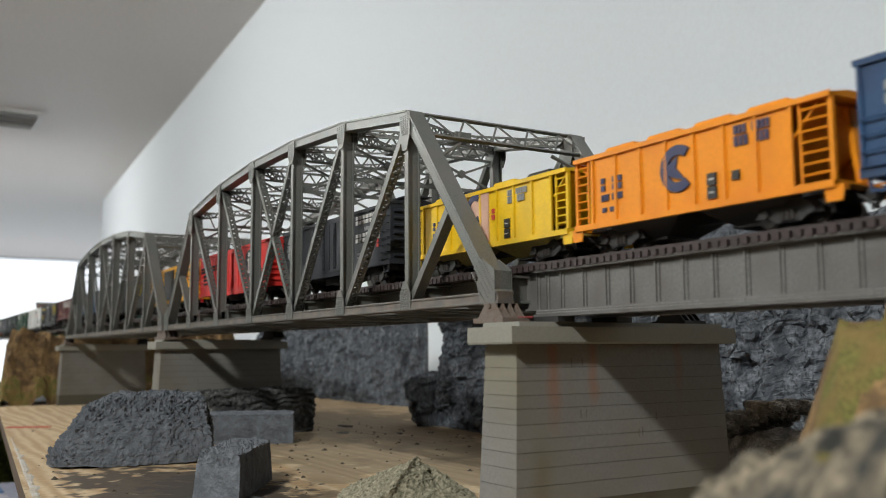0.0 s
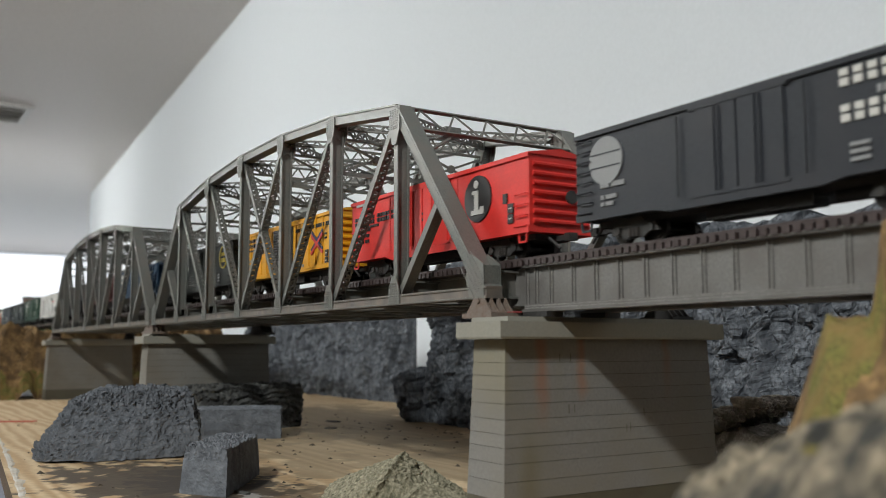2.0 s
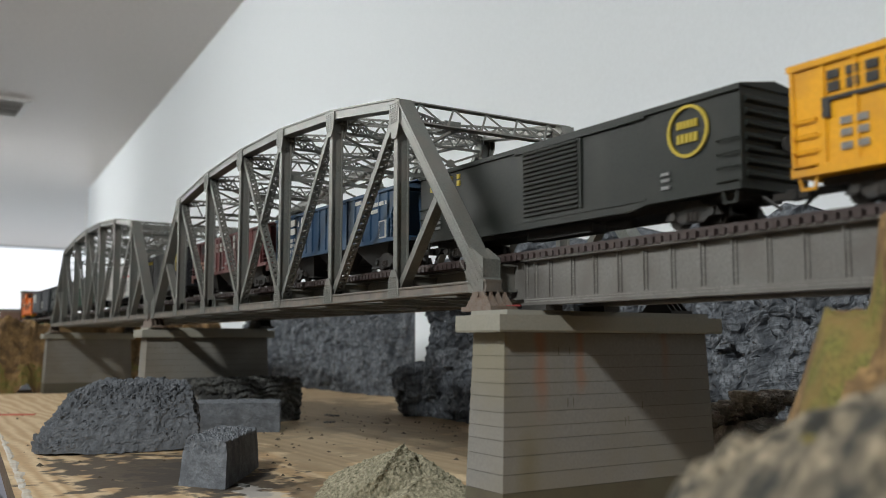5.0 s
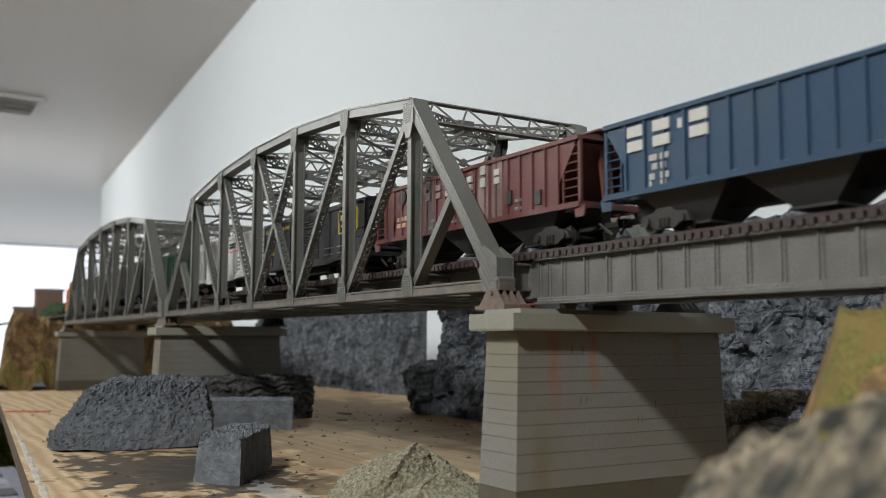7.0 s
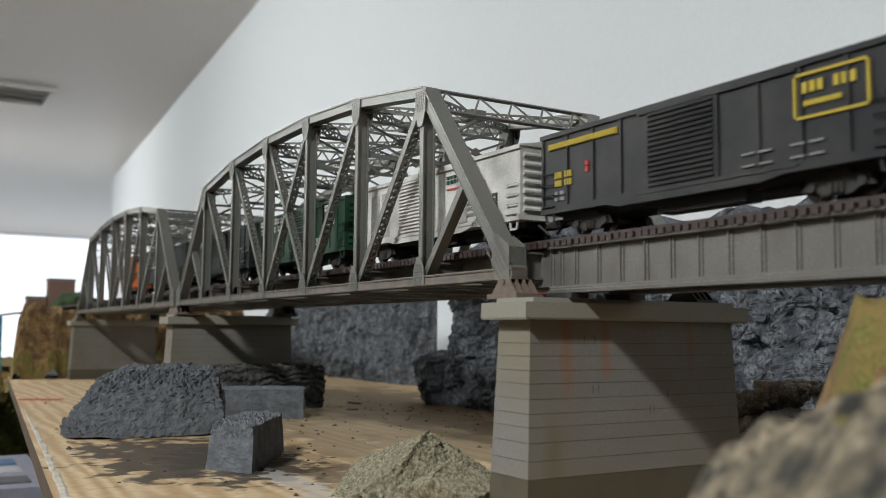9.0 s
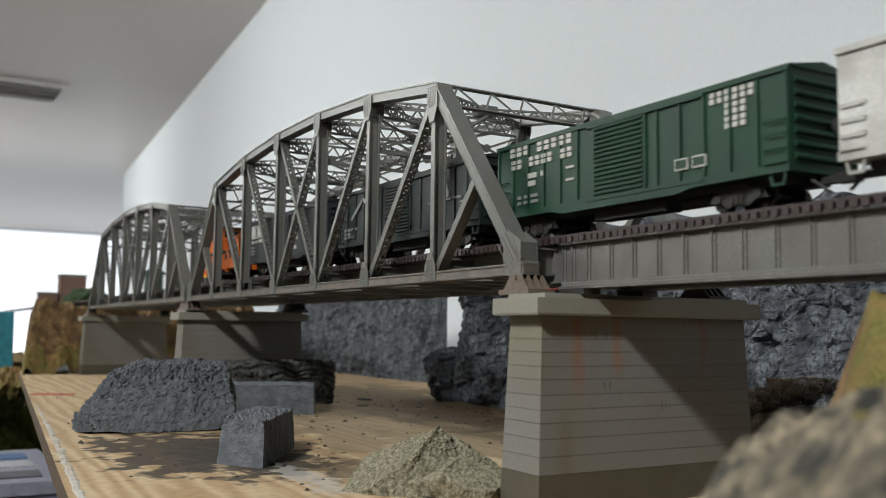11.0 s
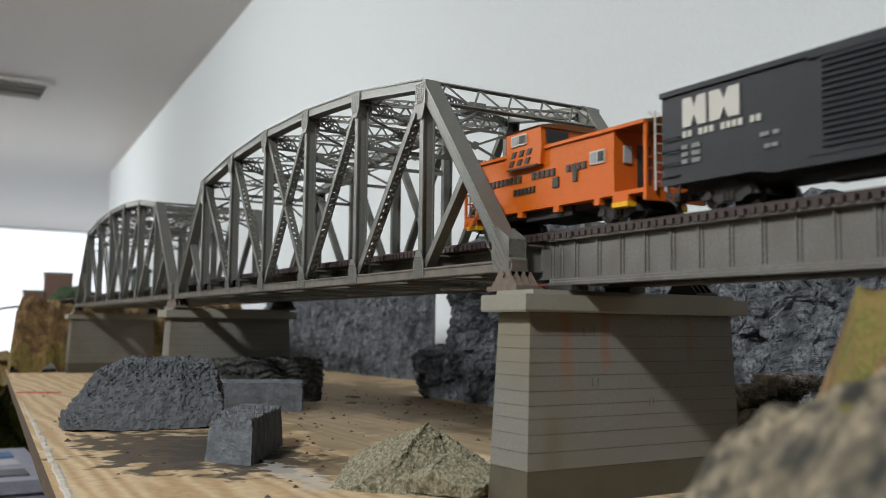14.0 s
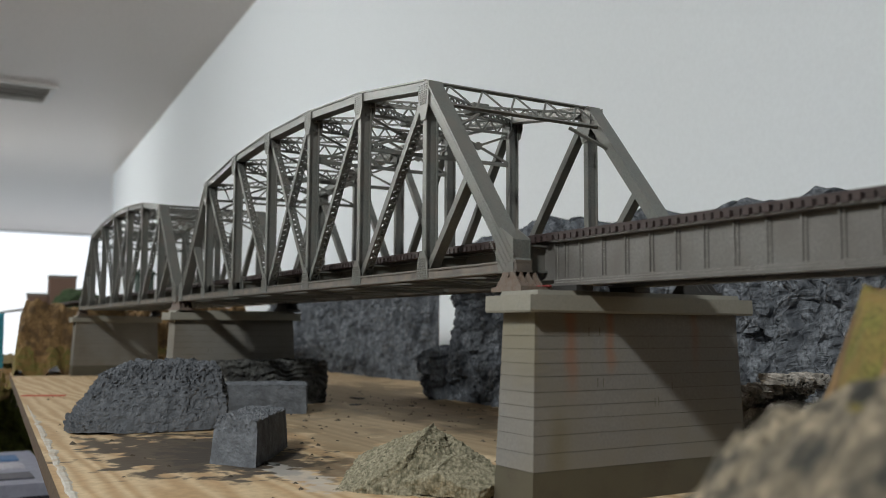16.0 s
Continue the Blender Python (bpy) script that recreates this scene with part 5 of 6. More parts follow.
ORANGE = paint("orange_car_paint", (0.80, 0.27, 0.008), 0.06, (0.7, 0.22, 0.01))
YELLOW = paint("yellow_car_paint", (0.78, 0.50, 0.01), 0.07, (0.62, 0.40, 0.03))
CHAR = paint("charcoal_car_paint", (0.022, 0.025, 0.031), 0.15, (0.028, 0.029, 0.034))
RED = paint("red_car_paint", (0.66, 0.035, 0.028), 0.08, (0.5, 0.03, 0.025), 0.2)
YBOX = paint("golden_yellow_car_paint", (0.68, 0.33, 0.012), 0.08, (0.5, 0.24, 0.03), 0.14)
BKGREEN = paint("black_green_car_paint", (0.012, 0.015, 0.013), 0.2, (0.022, 0.023, 0.02))
NAVYCAR = paint("slate_blue_car_paint", (0.022, 0.054, 0.105), 0.1, (0.032, 0.058, 0.095))
NAVYEND = paint("dark_blue_car_paint", (0.03, 0.07, 0.15), 0.1, (0.03, 0.05, 0.10))
BROWN = paint("mineral_brown_car_paint", (0.115, 0.036, 0.036), 0.12, (0.16, 0.075, 0.065), 0.18)
BLACKCAR = paint("black_car_paint", (0.014, 0.015, 0.018), 0.2, (0.032, 0.032, 0.032), 0.2)
SILVER = paint("weathered_white_car_paint", (0.58, 0.58, 0.56), 0.12, (0.34, 0.33, 0.31), 0.2)
GREEN = paint("green_car_paint", (0.011, 0.046, 0.025), 0.1, (0.011, 0.034, 0.021), 0.18)
DKGREEN = paint("dark_green_car_paint", (0.012, 0.020, 0.019), 0.15, (0.016, 0.022, 0.020))
CABOR = paint("orange_caboose_paint", (0.56, 0.118, 0.006), 0.07, (0.6, 0.12, 0.01))
PATCH = paint("faded_grey_patch", (0.20, 0.14, 0.13), 0.12)
TAN = paint("tan_underframe", (0.30, 0.25, 0.08), 0.15)

# leading blue car
c, h = boxcar("boxcar", 0.797, 0.990, "blue boxcar with ribbed ends", NAVYEND, ribs=12, door="louvre")
bars(c, -h + 0.010, 0.034, 0.0075, "xx xxx", GREYLET)

# orange hopper
c, h = hopper("covered_hopper", 0.6525, 0.7875, "bright orange covered hopper car with a dark blue emblem", ORANGE, BLACK, 0.0125, 0.0165, 7, 2, eave=0.0432)
arc(c, -0.0028, 0.0288, 0.0056, 0.0096, 50, 310, NAVY)
shape(c, [(-0.0115, 0.0288), (-0.0028, 0.0340), (-0.0038, 0.0290), (0.0010, 0.0235), (-0.006, 0.0255)], NAVY)
bars(c, -0.0490, 0.0262, 0.0058, "x xx", NAVY)
bars(c, -0.0490, 0.0218, 0.0028, "xxx xxxx", NAVY)
bars(c, -0.0485, 0.0168, 0.0020, "xx  xxx", NAVY)
bars(c, 0.026, 0.0365, 0.0034, "xxx xxxx", NAVY)
bars(c, 0.026, 0.0320, 0.0038, "xxx xxx", NAVY)
data_panel(c, 0.0123, 0.0140)
boxpart("stencil_panel", INK, c, 0.0245, 0.0280, -HW - 0.0009, -HW, 0.0195, 0.0230)

# yellow hopper
c, h = hopper("covered_hopper", 0.5040, 0.6470, "yellow covered hopper car with faded emblem and dark hatches", YELLOW, TAN, 0.009, 0.0125, 8, 2, hatch_mat=BLACKCAR, eave=0.0414)
shape(c, [(-0.015, 0.0135), (0.0060, 0.0135), (0.0060, 0.0405), (-0.006, 0.0405), (-0.015, 0.033)], PINK, "paint_patch", 0.0006)
arc(c, -0.0067, 0.0322, 0.0048, 0.0080, 55, 305, NAVY, 0.0011)
shape(c, [(-0.0171, 0.0125), (0.0040, 0.0125), (-0.0067, 0.0215)], paint("brown_patch", (0.30, 0.16, 0.02)), "paint_patch", 0.0011)
bars(c, -0.0513, 0.0255, 0.0046, "x x", NAVY)
bars(c, -0.0513, 0.0215, 0.0022, "xxx xxx", NAVY)
bars(c, -0.0513, 0.0170, 0.0018, "xx  xxx", GREYLET)
bars(c, 0.0236, 0.0350, 0.0030, "xxx xxxxx", GREYLET)
bars(c, 0.0236, 0.0312, 0.0034, "xxx xxx", GREYLET)
data_panel(c, 0.0205, 0.0135)
bars(c, 0.0091, 0.0245, 0.0058, "x", REDLET)

# charcoal box car
c, h = boxcar("boxcar", 0.287, 0.470, "charcoal boxcar with white lettering and a round emblem", CHAR, door="plug", door_x=-0.0105, door_w=0.020, full_ladder=True, door2=(0.0105, 0.020, "plug"))
disc(c, -0.0715, 0.0366, 0.0106, GREYLET)
for z in (0.0335, 0.0395):
    boxpart("emblem_line", CHAR, c, -0.0810, -0.0620, -HW - 0.0010, -HW - 0.0007, z, z + 0.0006)
bars(c, -h + 0.0165, 0.0245, 0.0022, "xxxx xxxxxx", GREYLET)
bars(c, -h + 0.0165, 0.0195, 0.0018, "xx xxxxxx", GREYLET)
bars(c, -h + 0.0165, 0.0165, 0.0018, "xx xxxx", GREYLET)
bars(c, 0.0428, 0.0412, 0.0058, "xxxxxxx", WHITE, width=0.88)
bars(c, 0.0560, 0.0362, 0.0026, "xxx", GREYLET, width=0.9)
bars(c, 0.0428, 0.0290, 0.0058, "xxxxxxx", WHITE, width=0.88)
bars(c, 0.0735, 0.0235, 0.0052, "x", REDLET)
for z in (0.0155, 0.0180, 0.0205):
    bars(c, 0.0455, z, 0.0013, "xxxxxxxxx", GREYLET)
bars(c, 0.0130, 0.0300, 0.0013, "xxxxxxxx", GREYLET)
bars(c, 0.0140, 0.0260, 0.0018, "xxxx", WHITE)
boxpart("running_board", CHAR, c, h - 0.016, h + 0.004, -0.009, 0.009, EAVE + 0.0040, EAVE + 0.0048)

# red box car
c, h = boxcar("boxcar", 0.0575, 0.2515, "bright red boxcar with dark lettering and a round black emblem", RED, door="plug", door_x=-0.0175, door_w=0.026, door2=(0.0100, 0.026, "plug"), belly=0.0030)
disc(c, 0.0530, 0.0335, 0.0124, INK)
shape(c, [(0.0475, 0.0250), (0.0590, 0.0250), (0.0590, 0.0290), (0.0560, 0.0290), (0.0555, 0.0275), (0.0540, 0.0275), (0.0540, 0.0378), (0.0485, 0.0378), (0.0485, 0.0360), (0.0505, 0.0360), (0.0505, 0.0275), (0.0475, 0.0275)], WHITE, lift=0.0012)
disc(c, 0.0522, 0.0412, 0.0021, WHITE, lift=0.0012)
bars(c, -0.0917, 0.0345, 0.0054, "xxxxxxxx xxxxxxx", INK, width=0.64)
bars(c, -0.0720, 0.0320, 0.0014, "xxxxxxxxxxxxxxx", INK)
bars(c, -h + 0.0140, 0.0300, 0.0026, "xxxxxxxx", INK)
for z in (0.0225, 0.0262):
    bars(c, -h + 0.0140, z, 0.0020, "xxx  xxxx", INK)
bars(c, -h + 0.0075, 0.0472, 0.0014, "xxxxxxxxxxxx", WHITE)
data_panel(c, 0.0800, 0.0170)
boxpart("stencil_panel", INK, c, 0.0760, 0.0793, -HW - 0.0009, -HW, 0.0275, 0.0325)
bars(c, -0.008, 0.0285, 0.0018, "xxxxxxxx", INK)
bars(c, -0.008, 0.0320, 0.0014, "xxxxxxxx", INK)

# golden yellow box car
c, h = boxcar("boxcar", -0.1594, 0.0360, "golden yellow ribbed boxcar with a black louvred door", YBOX, ribs=16, door="louvre", door_x=-0.0015, door_w=0.0390, door_mat=INK, belly=0.0006)
bars(c, -0.0825, 0.0385, 0.0072, "xxxx", INK, width=0.98)
bars(c, -0.0600, 0.0315, 0.0068, "xxx", INK, width=1.5)
boxpart("emblem_line", INK, c, -0.0845, -0.0610, -HW - 0.0009, -HW, 0.0355, 0.0368)
boxpart("emblem_line", INK, c, -h + 0.013, -h + 0.0160, -HW - 0.0009, -HW, 0.0300, 0.0370)
for z in (0.0265, 0.0225, 0.0180):
    bars(c, -h + 0.0195, z, 0.0024, "xxx xxx", GREYLET)
bars(c, -h + 0.0440, 0.0250, 0.0060, "x", REDLET)
bars(c, 0.0236, 0.0415, 0.0026, "xxx xxxxxxxxxx xxxxxx xxxx", INK, width=0.95)
for (x0, z0, x1, z1, m) in ((0.0540, 0.0240, 0.0735, 0.0375, NAVY), (0.0540, 0.0375, 0.0735, 0.0240, NAVY)):
    for k, mm in ((0.0013, NAVY), (-0.0013, REDLET)):
        bm = bmesh.new()
        beam(bm, (x0, -HW - 0.0008, z0 + k), (x1, -HW - 0.0008, z1 + k), 0.0022, 0.0006 if mm is NAVY else 0.0009)
        part("emblem", bm, mm, c)
for z in (0.0300, 0.0330):
    bars(c, 0.0450, z, 0.0013, "xxxxx", INK)
    bars(c, 0.0760, z + 0.0020, 0.0013, "xxxx", INK)
data_panel(c, 0.0775, 0.0140)
bars(c, 0.034, 0.0145, 0.0022, "xxxx", GREYLET)

# long black box car with a yellow ring
c, h = boxcar("boxcar", -0.4130, -0.1810, "long black boxcar with louvred door and yellow ring emblem", BKGREEN, ribs=0, door="louvre", door_x=0.005, door_w=0.044)
arc(c, 0.0905, 0.0375, 0.0093, 0.0106, 0, 360, YELLET)
bars(c, 0.0850, 0.0388, 0.0030, "xxxxxx", YELLET)
bars(c, 0.0850, 0.0330, 0.0036, "xxxxx", YELLET)
bars(c, -h + 0.012, 0.0400, 0.0064, "x xxxx x", YELLET)
bars(c, -h + 0.014, 0.0310, 0.0026, "xxx xxx", YELLET)
for z in (0.0180, 0.0210, 0.0235):
    bars(c, -h + 0.014, z, 0.0014, "xxxx xxxx", GREYLET)
    bars(c, h - 0.040, z - 0.002, 0.0012, "xxxxxx", GREYLET)

# slate blue hopper
c, h = hopper("covered_hopper", -0.6380, -0.4370, "slate blue covered hopper car with bold white lettering", NAVYCAR, BLACK, 0.014, 0.016, 15, 3, corner=0.012, long=True, eave=0.0502, low=0.0185)
for x in (-0.0850, -0.0695, -0.0490):
    for a, b, z0, z1 in ((0, 0.0094, 0.0421, 0.0468), (0, 0.0094, 0.0358, 0.0403)):
        boxpart("lettering", WHITE, c, x + a, x + b, -HW - 0.0010, -HW, z0, z1)
bars(c, -0.0555, 0.0410, 0.0040, "x", WHITE, width=0.9)
for z, p in ((0.0300, "xxx xxx"), (0.0262, " xx xx"), (0.0220, "xx  xxx"), (0.0188, "x   xx")):
    bars(c, -0.0720, z, 0.0026, p, WHITE)
bars(c, 0.0386, 0.0445, 0.0024, "xxxxxxx", WHITE)
bars(c, 0.0480, 0.0405, 0.0024, "xxxxxxxxxxxxxx x", WHITE, width=0.95)
bars(c, 0.0560, 0.0362, 0.0024, "xxxxxxxx", WHITE, width=0.95)
boxpart("stencil_frame", WHITE, c, 0.0746, 0.0831, -HW - 0.0012, -HW, 0.0195, 0.0305)
boxpart("data_panel", NAVYCAR, c, 0.0754, 0.0823, -HW - 0.0014, -HW - 0.001, 0.0203, 0.0297)
for x in (-0.050, -0.030, -0.008, 0.030, 0.044):
    bars(c, x, 0.0182, 0.0012, "xxxxxxx", WHITE)

# brown hopper
c, h = hopper("covered_hopper", -0.8600, -0.6550, "weathered mineral brown covered hopper with faded white lettering", BROWN, BLACK, 0.014, 0.016, 17, 3, corner=0.012, long=True, eave=0.0502, low=0.0185)
for x in (-0.0390, 0.0180, 0.0310):
    boxpart("paint_patch", PATCH, c, x, x + 0.0095, -HW - 0.0006, -HW, 0.0180, 0.0490)
for x, tall, m in ((-0.0381, 0.0115, WHITE), (-0.0262, 0.0078, PATCH), (-0.0160, 0.0078, WHITE), (-0.0045, 0.0095, WHITE), (0.0062, 0.0078, WHITE), (0.0200, 0.0115, WHITE), (0.0330, 0.0078, WHITE)):
    for a, b, z0, z1 in ((0.0006, 0.0054, 0.58, 1), (0.0006, 0.0054, 0, 0.42)):
        boxpart("lettering", m, c, x + a, x + b, -HW - 0.0012, -HW, 0.0370 + tall * z0, 0.0370 + tall * z1)
disc(c, -0.0676, 0.0430, 0.0046, BLACKCAR)
for z, p in ((0.0255, "xx xx xx"), (0.0215, "xxx xxx")):
    bars(c, -0.0740, z + 0.003, 0.0026, p, PINK)
for x, z in ((-0.035, 0.0170), (-0.033, 0.0210), (-0.010, 0.0180), (-0.002, 0.0215), (0.052, 0.018), (0.052, 0.022)):
    bars(c, x, z + 0.003, 0.0014, "xxxxxx", GREYLET)
boxpart("data_panel", INK, c, 0.0690, 0.0735, -HW - 0.0011, -HW, 0.0215, 0.0285)
boxpart("data_panel", INK, c, 0.0450, 0.0490, -HW - 0.0011, -HW, 0.0245, 0.0315)

# black box car with yellow lettering
c, h = boxcar("boxcar", -1.0680, -0.8765, "weathered black boxcar with yellow lettering and louvred door", BLACKCAR, ribs=10, door="louvre", door_x=-0.0016, door_w=0.0400)
shape(c, [(-h + 0.006, 0.0425), (-h + 0.056, 0.0425), (-h + 0.056, 0.0455), (-h + 0.006, 0.0455)], paint("dull_gold_patch", (0.33, 0.24, 0.02)), "paint_patch", 0.0009)
bars(c, -h + 0.0070, 0.0428, 0.0025, "xxxxxxxxxxxxxxxxxxxxxxxxxxx", YELLET, width=0.72, y=-HW - 0.0006)
for z in (0.0280, 0.0240):
    bars(c, -h + 0.0110, z, 0.0030, "xxx xxx", YELLET)
for z in (0.0200, 0.0170):
    bars(c, -h + 0.0110, z, 0.0016, "xx  xxx", GREYLET)
bars(c, -h + 0.034, 0.0285, 0.0050, "x", REDLET)
for a in ((0.0550, 0.0830, 0.0292, 0.0302), (0.0550, 0.0830, 0.0448, 0.0458), (0.0540, 0.0550, 0.0302, 0.0448), (0.0830, 0.0840, 0.0302, 0.0448)):
    boxpart("emblem_frame", YELLET, c, a[0], a[1], -HW - 0.0010, -HW, a[2], a[3])
bars(c, 0.0575, 0.0385, 0.0040, "xxx xxx", YELLET, width=0.80)
bars(c, 0.0580, 0.0338, 0.0018, "xxxxxxxxx", YELLET, width=0.95)
for x in (0.030, 0.038, 0.052, 0.060):
    boxpart("stencil_frame", GREYLET, c, x, x + 0.0060, -HW - 0.0010, -HW, 0.0205, 0.0212)
    boxpart("stencil_frame", GREYLET, c, x, x + 0.0060, -HW - 0.0010, -HW, 0.0160, 0.0166)

# weathered white box car
c, h = boxcar("boxcar", -1.2810, -1.0870, "weathered white boxcar with green and red lettering", SILVER, ribs=0, door="louvre", door_x=-0.012, door_w=0.046)
bars(c, 0.024, 0.0390, 0.0048, "xxxxx", GREEN, width=0.75)
boxpart("emblem_line", REDLET, c, 0.0250, 0.0640, -HW - 0.0009, -HW, 0.0355, 0.0365)
for z in (0.0180, 0.0215, 0.0245, 0.0285):
    bars(c, 0.046, z, 0.0015, "xxx xxxx", GREYLET)
data_panel(c, 0.0720, 0.0180)
for x in (-0.075, -0.060, 0.035):
    boxpart("paint_patch", paint("grime_patch", (0.34, 0.33, 0.32), 0.2), c, x, x + 0.011, -HW - 0.0005, -HW, 0.0150, 0.0440)

# green box car
c, h = boxcar("boxcar", -1.4920, -1.3010, "green ribbed boxcar with white lettering and louvred door", GREEN, ribs=14, door="louvre", door_x=0.0027, door_w=0.0360)
bars(c, -0.0831, 0.0435, 0.0048, "xxx xxxxx", WHITE, width=1.25)
bars(c, -0.0820, 0.0368, 0.0048, "xx xxxx xx", WHITE, width=1.1)
bars(c, -h + 0.0280, 0.0305, 0.0026, "xxxxx  xx", WHITE)
bars(c, -h + 0.0285, 0.0265, 0.0026, "xxxx", WHITE)
for z in (0.0175, 0.0205):
    bars(c, -h + 0.0190, z, 0.0016, "xxx   xxx   xxxxxx", GREYLET)
for z in (0.0250, 0.0310):
    bars(c, -h + 0.060, z, 0.0012, "xxxxxxxx", WHITE)
for z, p in ((0.0430, "xxxxxx"), (0.0375, "  xxx"), (0.0320, "  xxx")):
    bars(c, h - 0.038, z, 0.0046, p, WHITE, width=0.85)
for x in (0.038, 0.048):
    boxpart("stencil_frame", WHITE, c, x, x + 0.0074, -HW - 0.0010, -HW, 0.0190, 0.0238)
    boxpart("data_panel", GREEN, c, x + 0.0006, x + 0.0068, -HW - 0.0012, -HW - 0.0008, 0.0196, 0.0232)

# dark green box car with a bell
c, h = boxcar("boxcar", -1.7050, -1.5095, "dark green ribbed boxcar with pale bell emblem and louvred door", DKGREEN, ribs=14, door="louvre", door_x=-0.0033, door_w=0.0370)
x = 0.0543
shape(c, [(x - 0.0085, 0.0322), (x - 0.0080, 0.0312), (x, 0.0300), (x + 0.0080, 0.0312), (x + 0.0085, 0.0322), (x + 0.0048, 0.0400), (x + 0.0015, 0.0432), (x - 0.0015, 0.0432), (x - 0.0048, 0.0400)], GREYLET)
shape(c, [(x - 0.0052, 0.0318), (x, 0.0309), (x + 0.0052, 0.0318), (x, 0.0329)], DKGREEN, lift=0.0012)
bars(c, x - 0.0162, 0.0290, 0.0014, "x xxxxxxx xxx xxxxxx xxxxxxx", GREYLET, width=1.0)
beampart("emblem", GREYLET, c, (-0.0751, -HW - 0.0005, 0.0305), (-0.0564, -HW - 0.0005, 0.0435), 0.0026, 0.0010)
beampart("emblem", GREYLET, c, (-0.0564, -HW - 0.0005, 0.0435), (-0.0346, -HW - 0.0005, 0.0325), 0.0026, 0.0010)
for z, p in ((0.0225, "xxxx xxxx xxx  xx"), (0.0195, "xxx  xxx"), (0.0170, "xxx  xxx xxxx")):
    bars(c, -h + 0.0100, z, 0.0020, p, GREYLET)
for z in (0.0265, 0.0295, 0.0345):
    bars(c, -0.0395, z, 0.0012, "xxxxxxxx", GREYLET)
boxpart("stencil_frame", GREYLET, c, 0.0761, 0.0850, -HW - 0.0010, -HW, 0.0170, 0.0268)
boxpart("data_panel", DKGREEN, c, 0.0768, 0.0843, -HW - 0.0012, -HW - 0.0008, 0.0177, 0.0261)
boxpart("stencil_panel", YELLET, c, 0.0880, 0.0905, -HW - 0.0010, -HW, 0.0260, 0.0272)

# black box car with large white letters
c, h = boxcar("boxcar", -1.9200, -1.7280, "smooth black boxcar with large white letters and louvred door", CHAR, ribs=0, door="louvre", door_x=-0.0026, door_w=0.0340)
for x, w in ((-0.0837, 0.0125), (-0.0695, 0.0150)):
    shape(c, [(x, 0.0340), (x, 0.0460), (x + w * 0.36, 0.0460), (x + w * 0.5, 0.0415), (x + w * 0.64, 0.0460), (x + w, 0.0460), (x + w, 0.0340), (x + w * 0.64, 0.0340), (x + w * 0.5, 0.0385), (x + w * 0.36, 0.0340)], WHITE, "lettering")
bars(c, -0.0837, 0.0298, 0.0026, "xx xxx xxxx xx", WHITE, width=1.1)
for z in (0.0190, 0.0220, 0.0250):
    bars(c, -h + 0.0115, z, 0.0018, "xxx  xxxx", GREYLET)
for z, p in ((0.0275, "xxxxxxxx"), (0.0235, "xxx"), (0.0195, "xxxxxxx")):
    bars(c, 0.0182, z - 0.002, 0.0030, p, WHITE)
boxpart("stencil_frame", GREYLET, c, 0.0730, 0.0800, -HW - 0.0010, -HW, 0.0170, 0.0265)
boxpart("data_panel", CHAR, c, 0.0736, 0.0794, -HW - 0.0012, -HW - 0.0008, 0.0176, 0.0259)
bars(c, -0.045, 0.0235, 0.0016, "xxxx  xxx", GREYLET)
bars(c, -0.043, 0.0190, 0.0014, "xxx xxx", GREYLET)


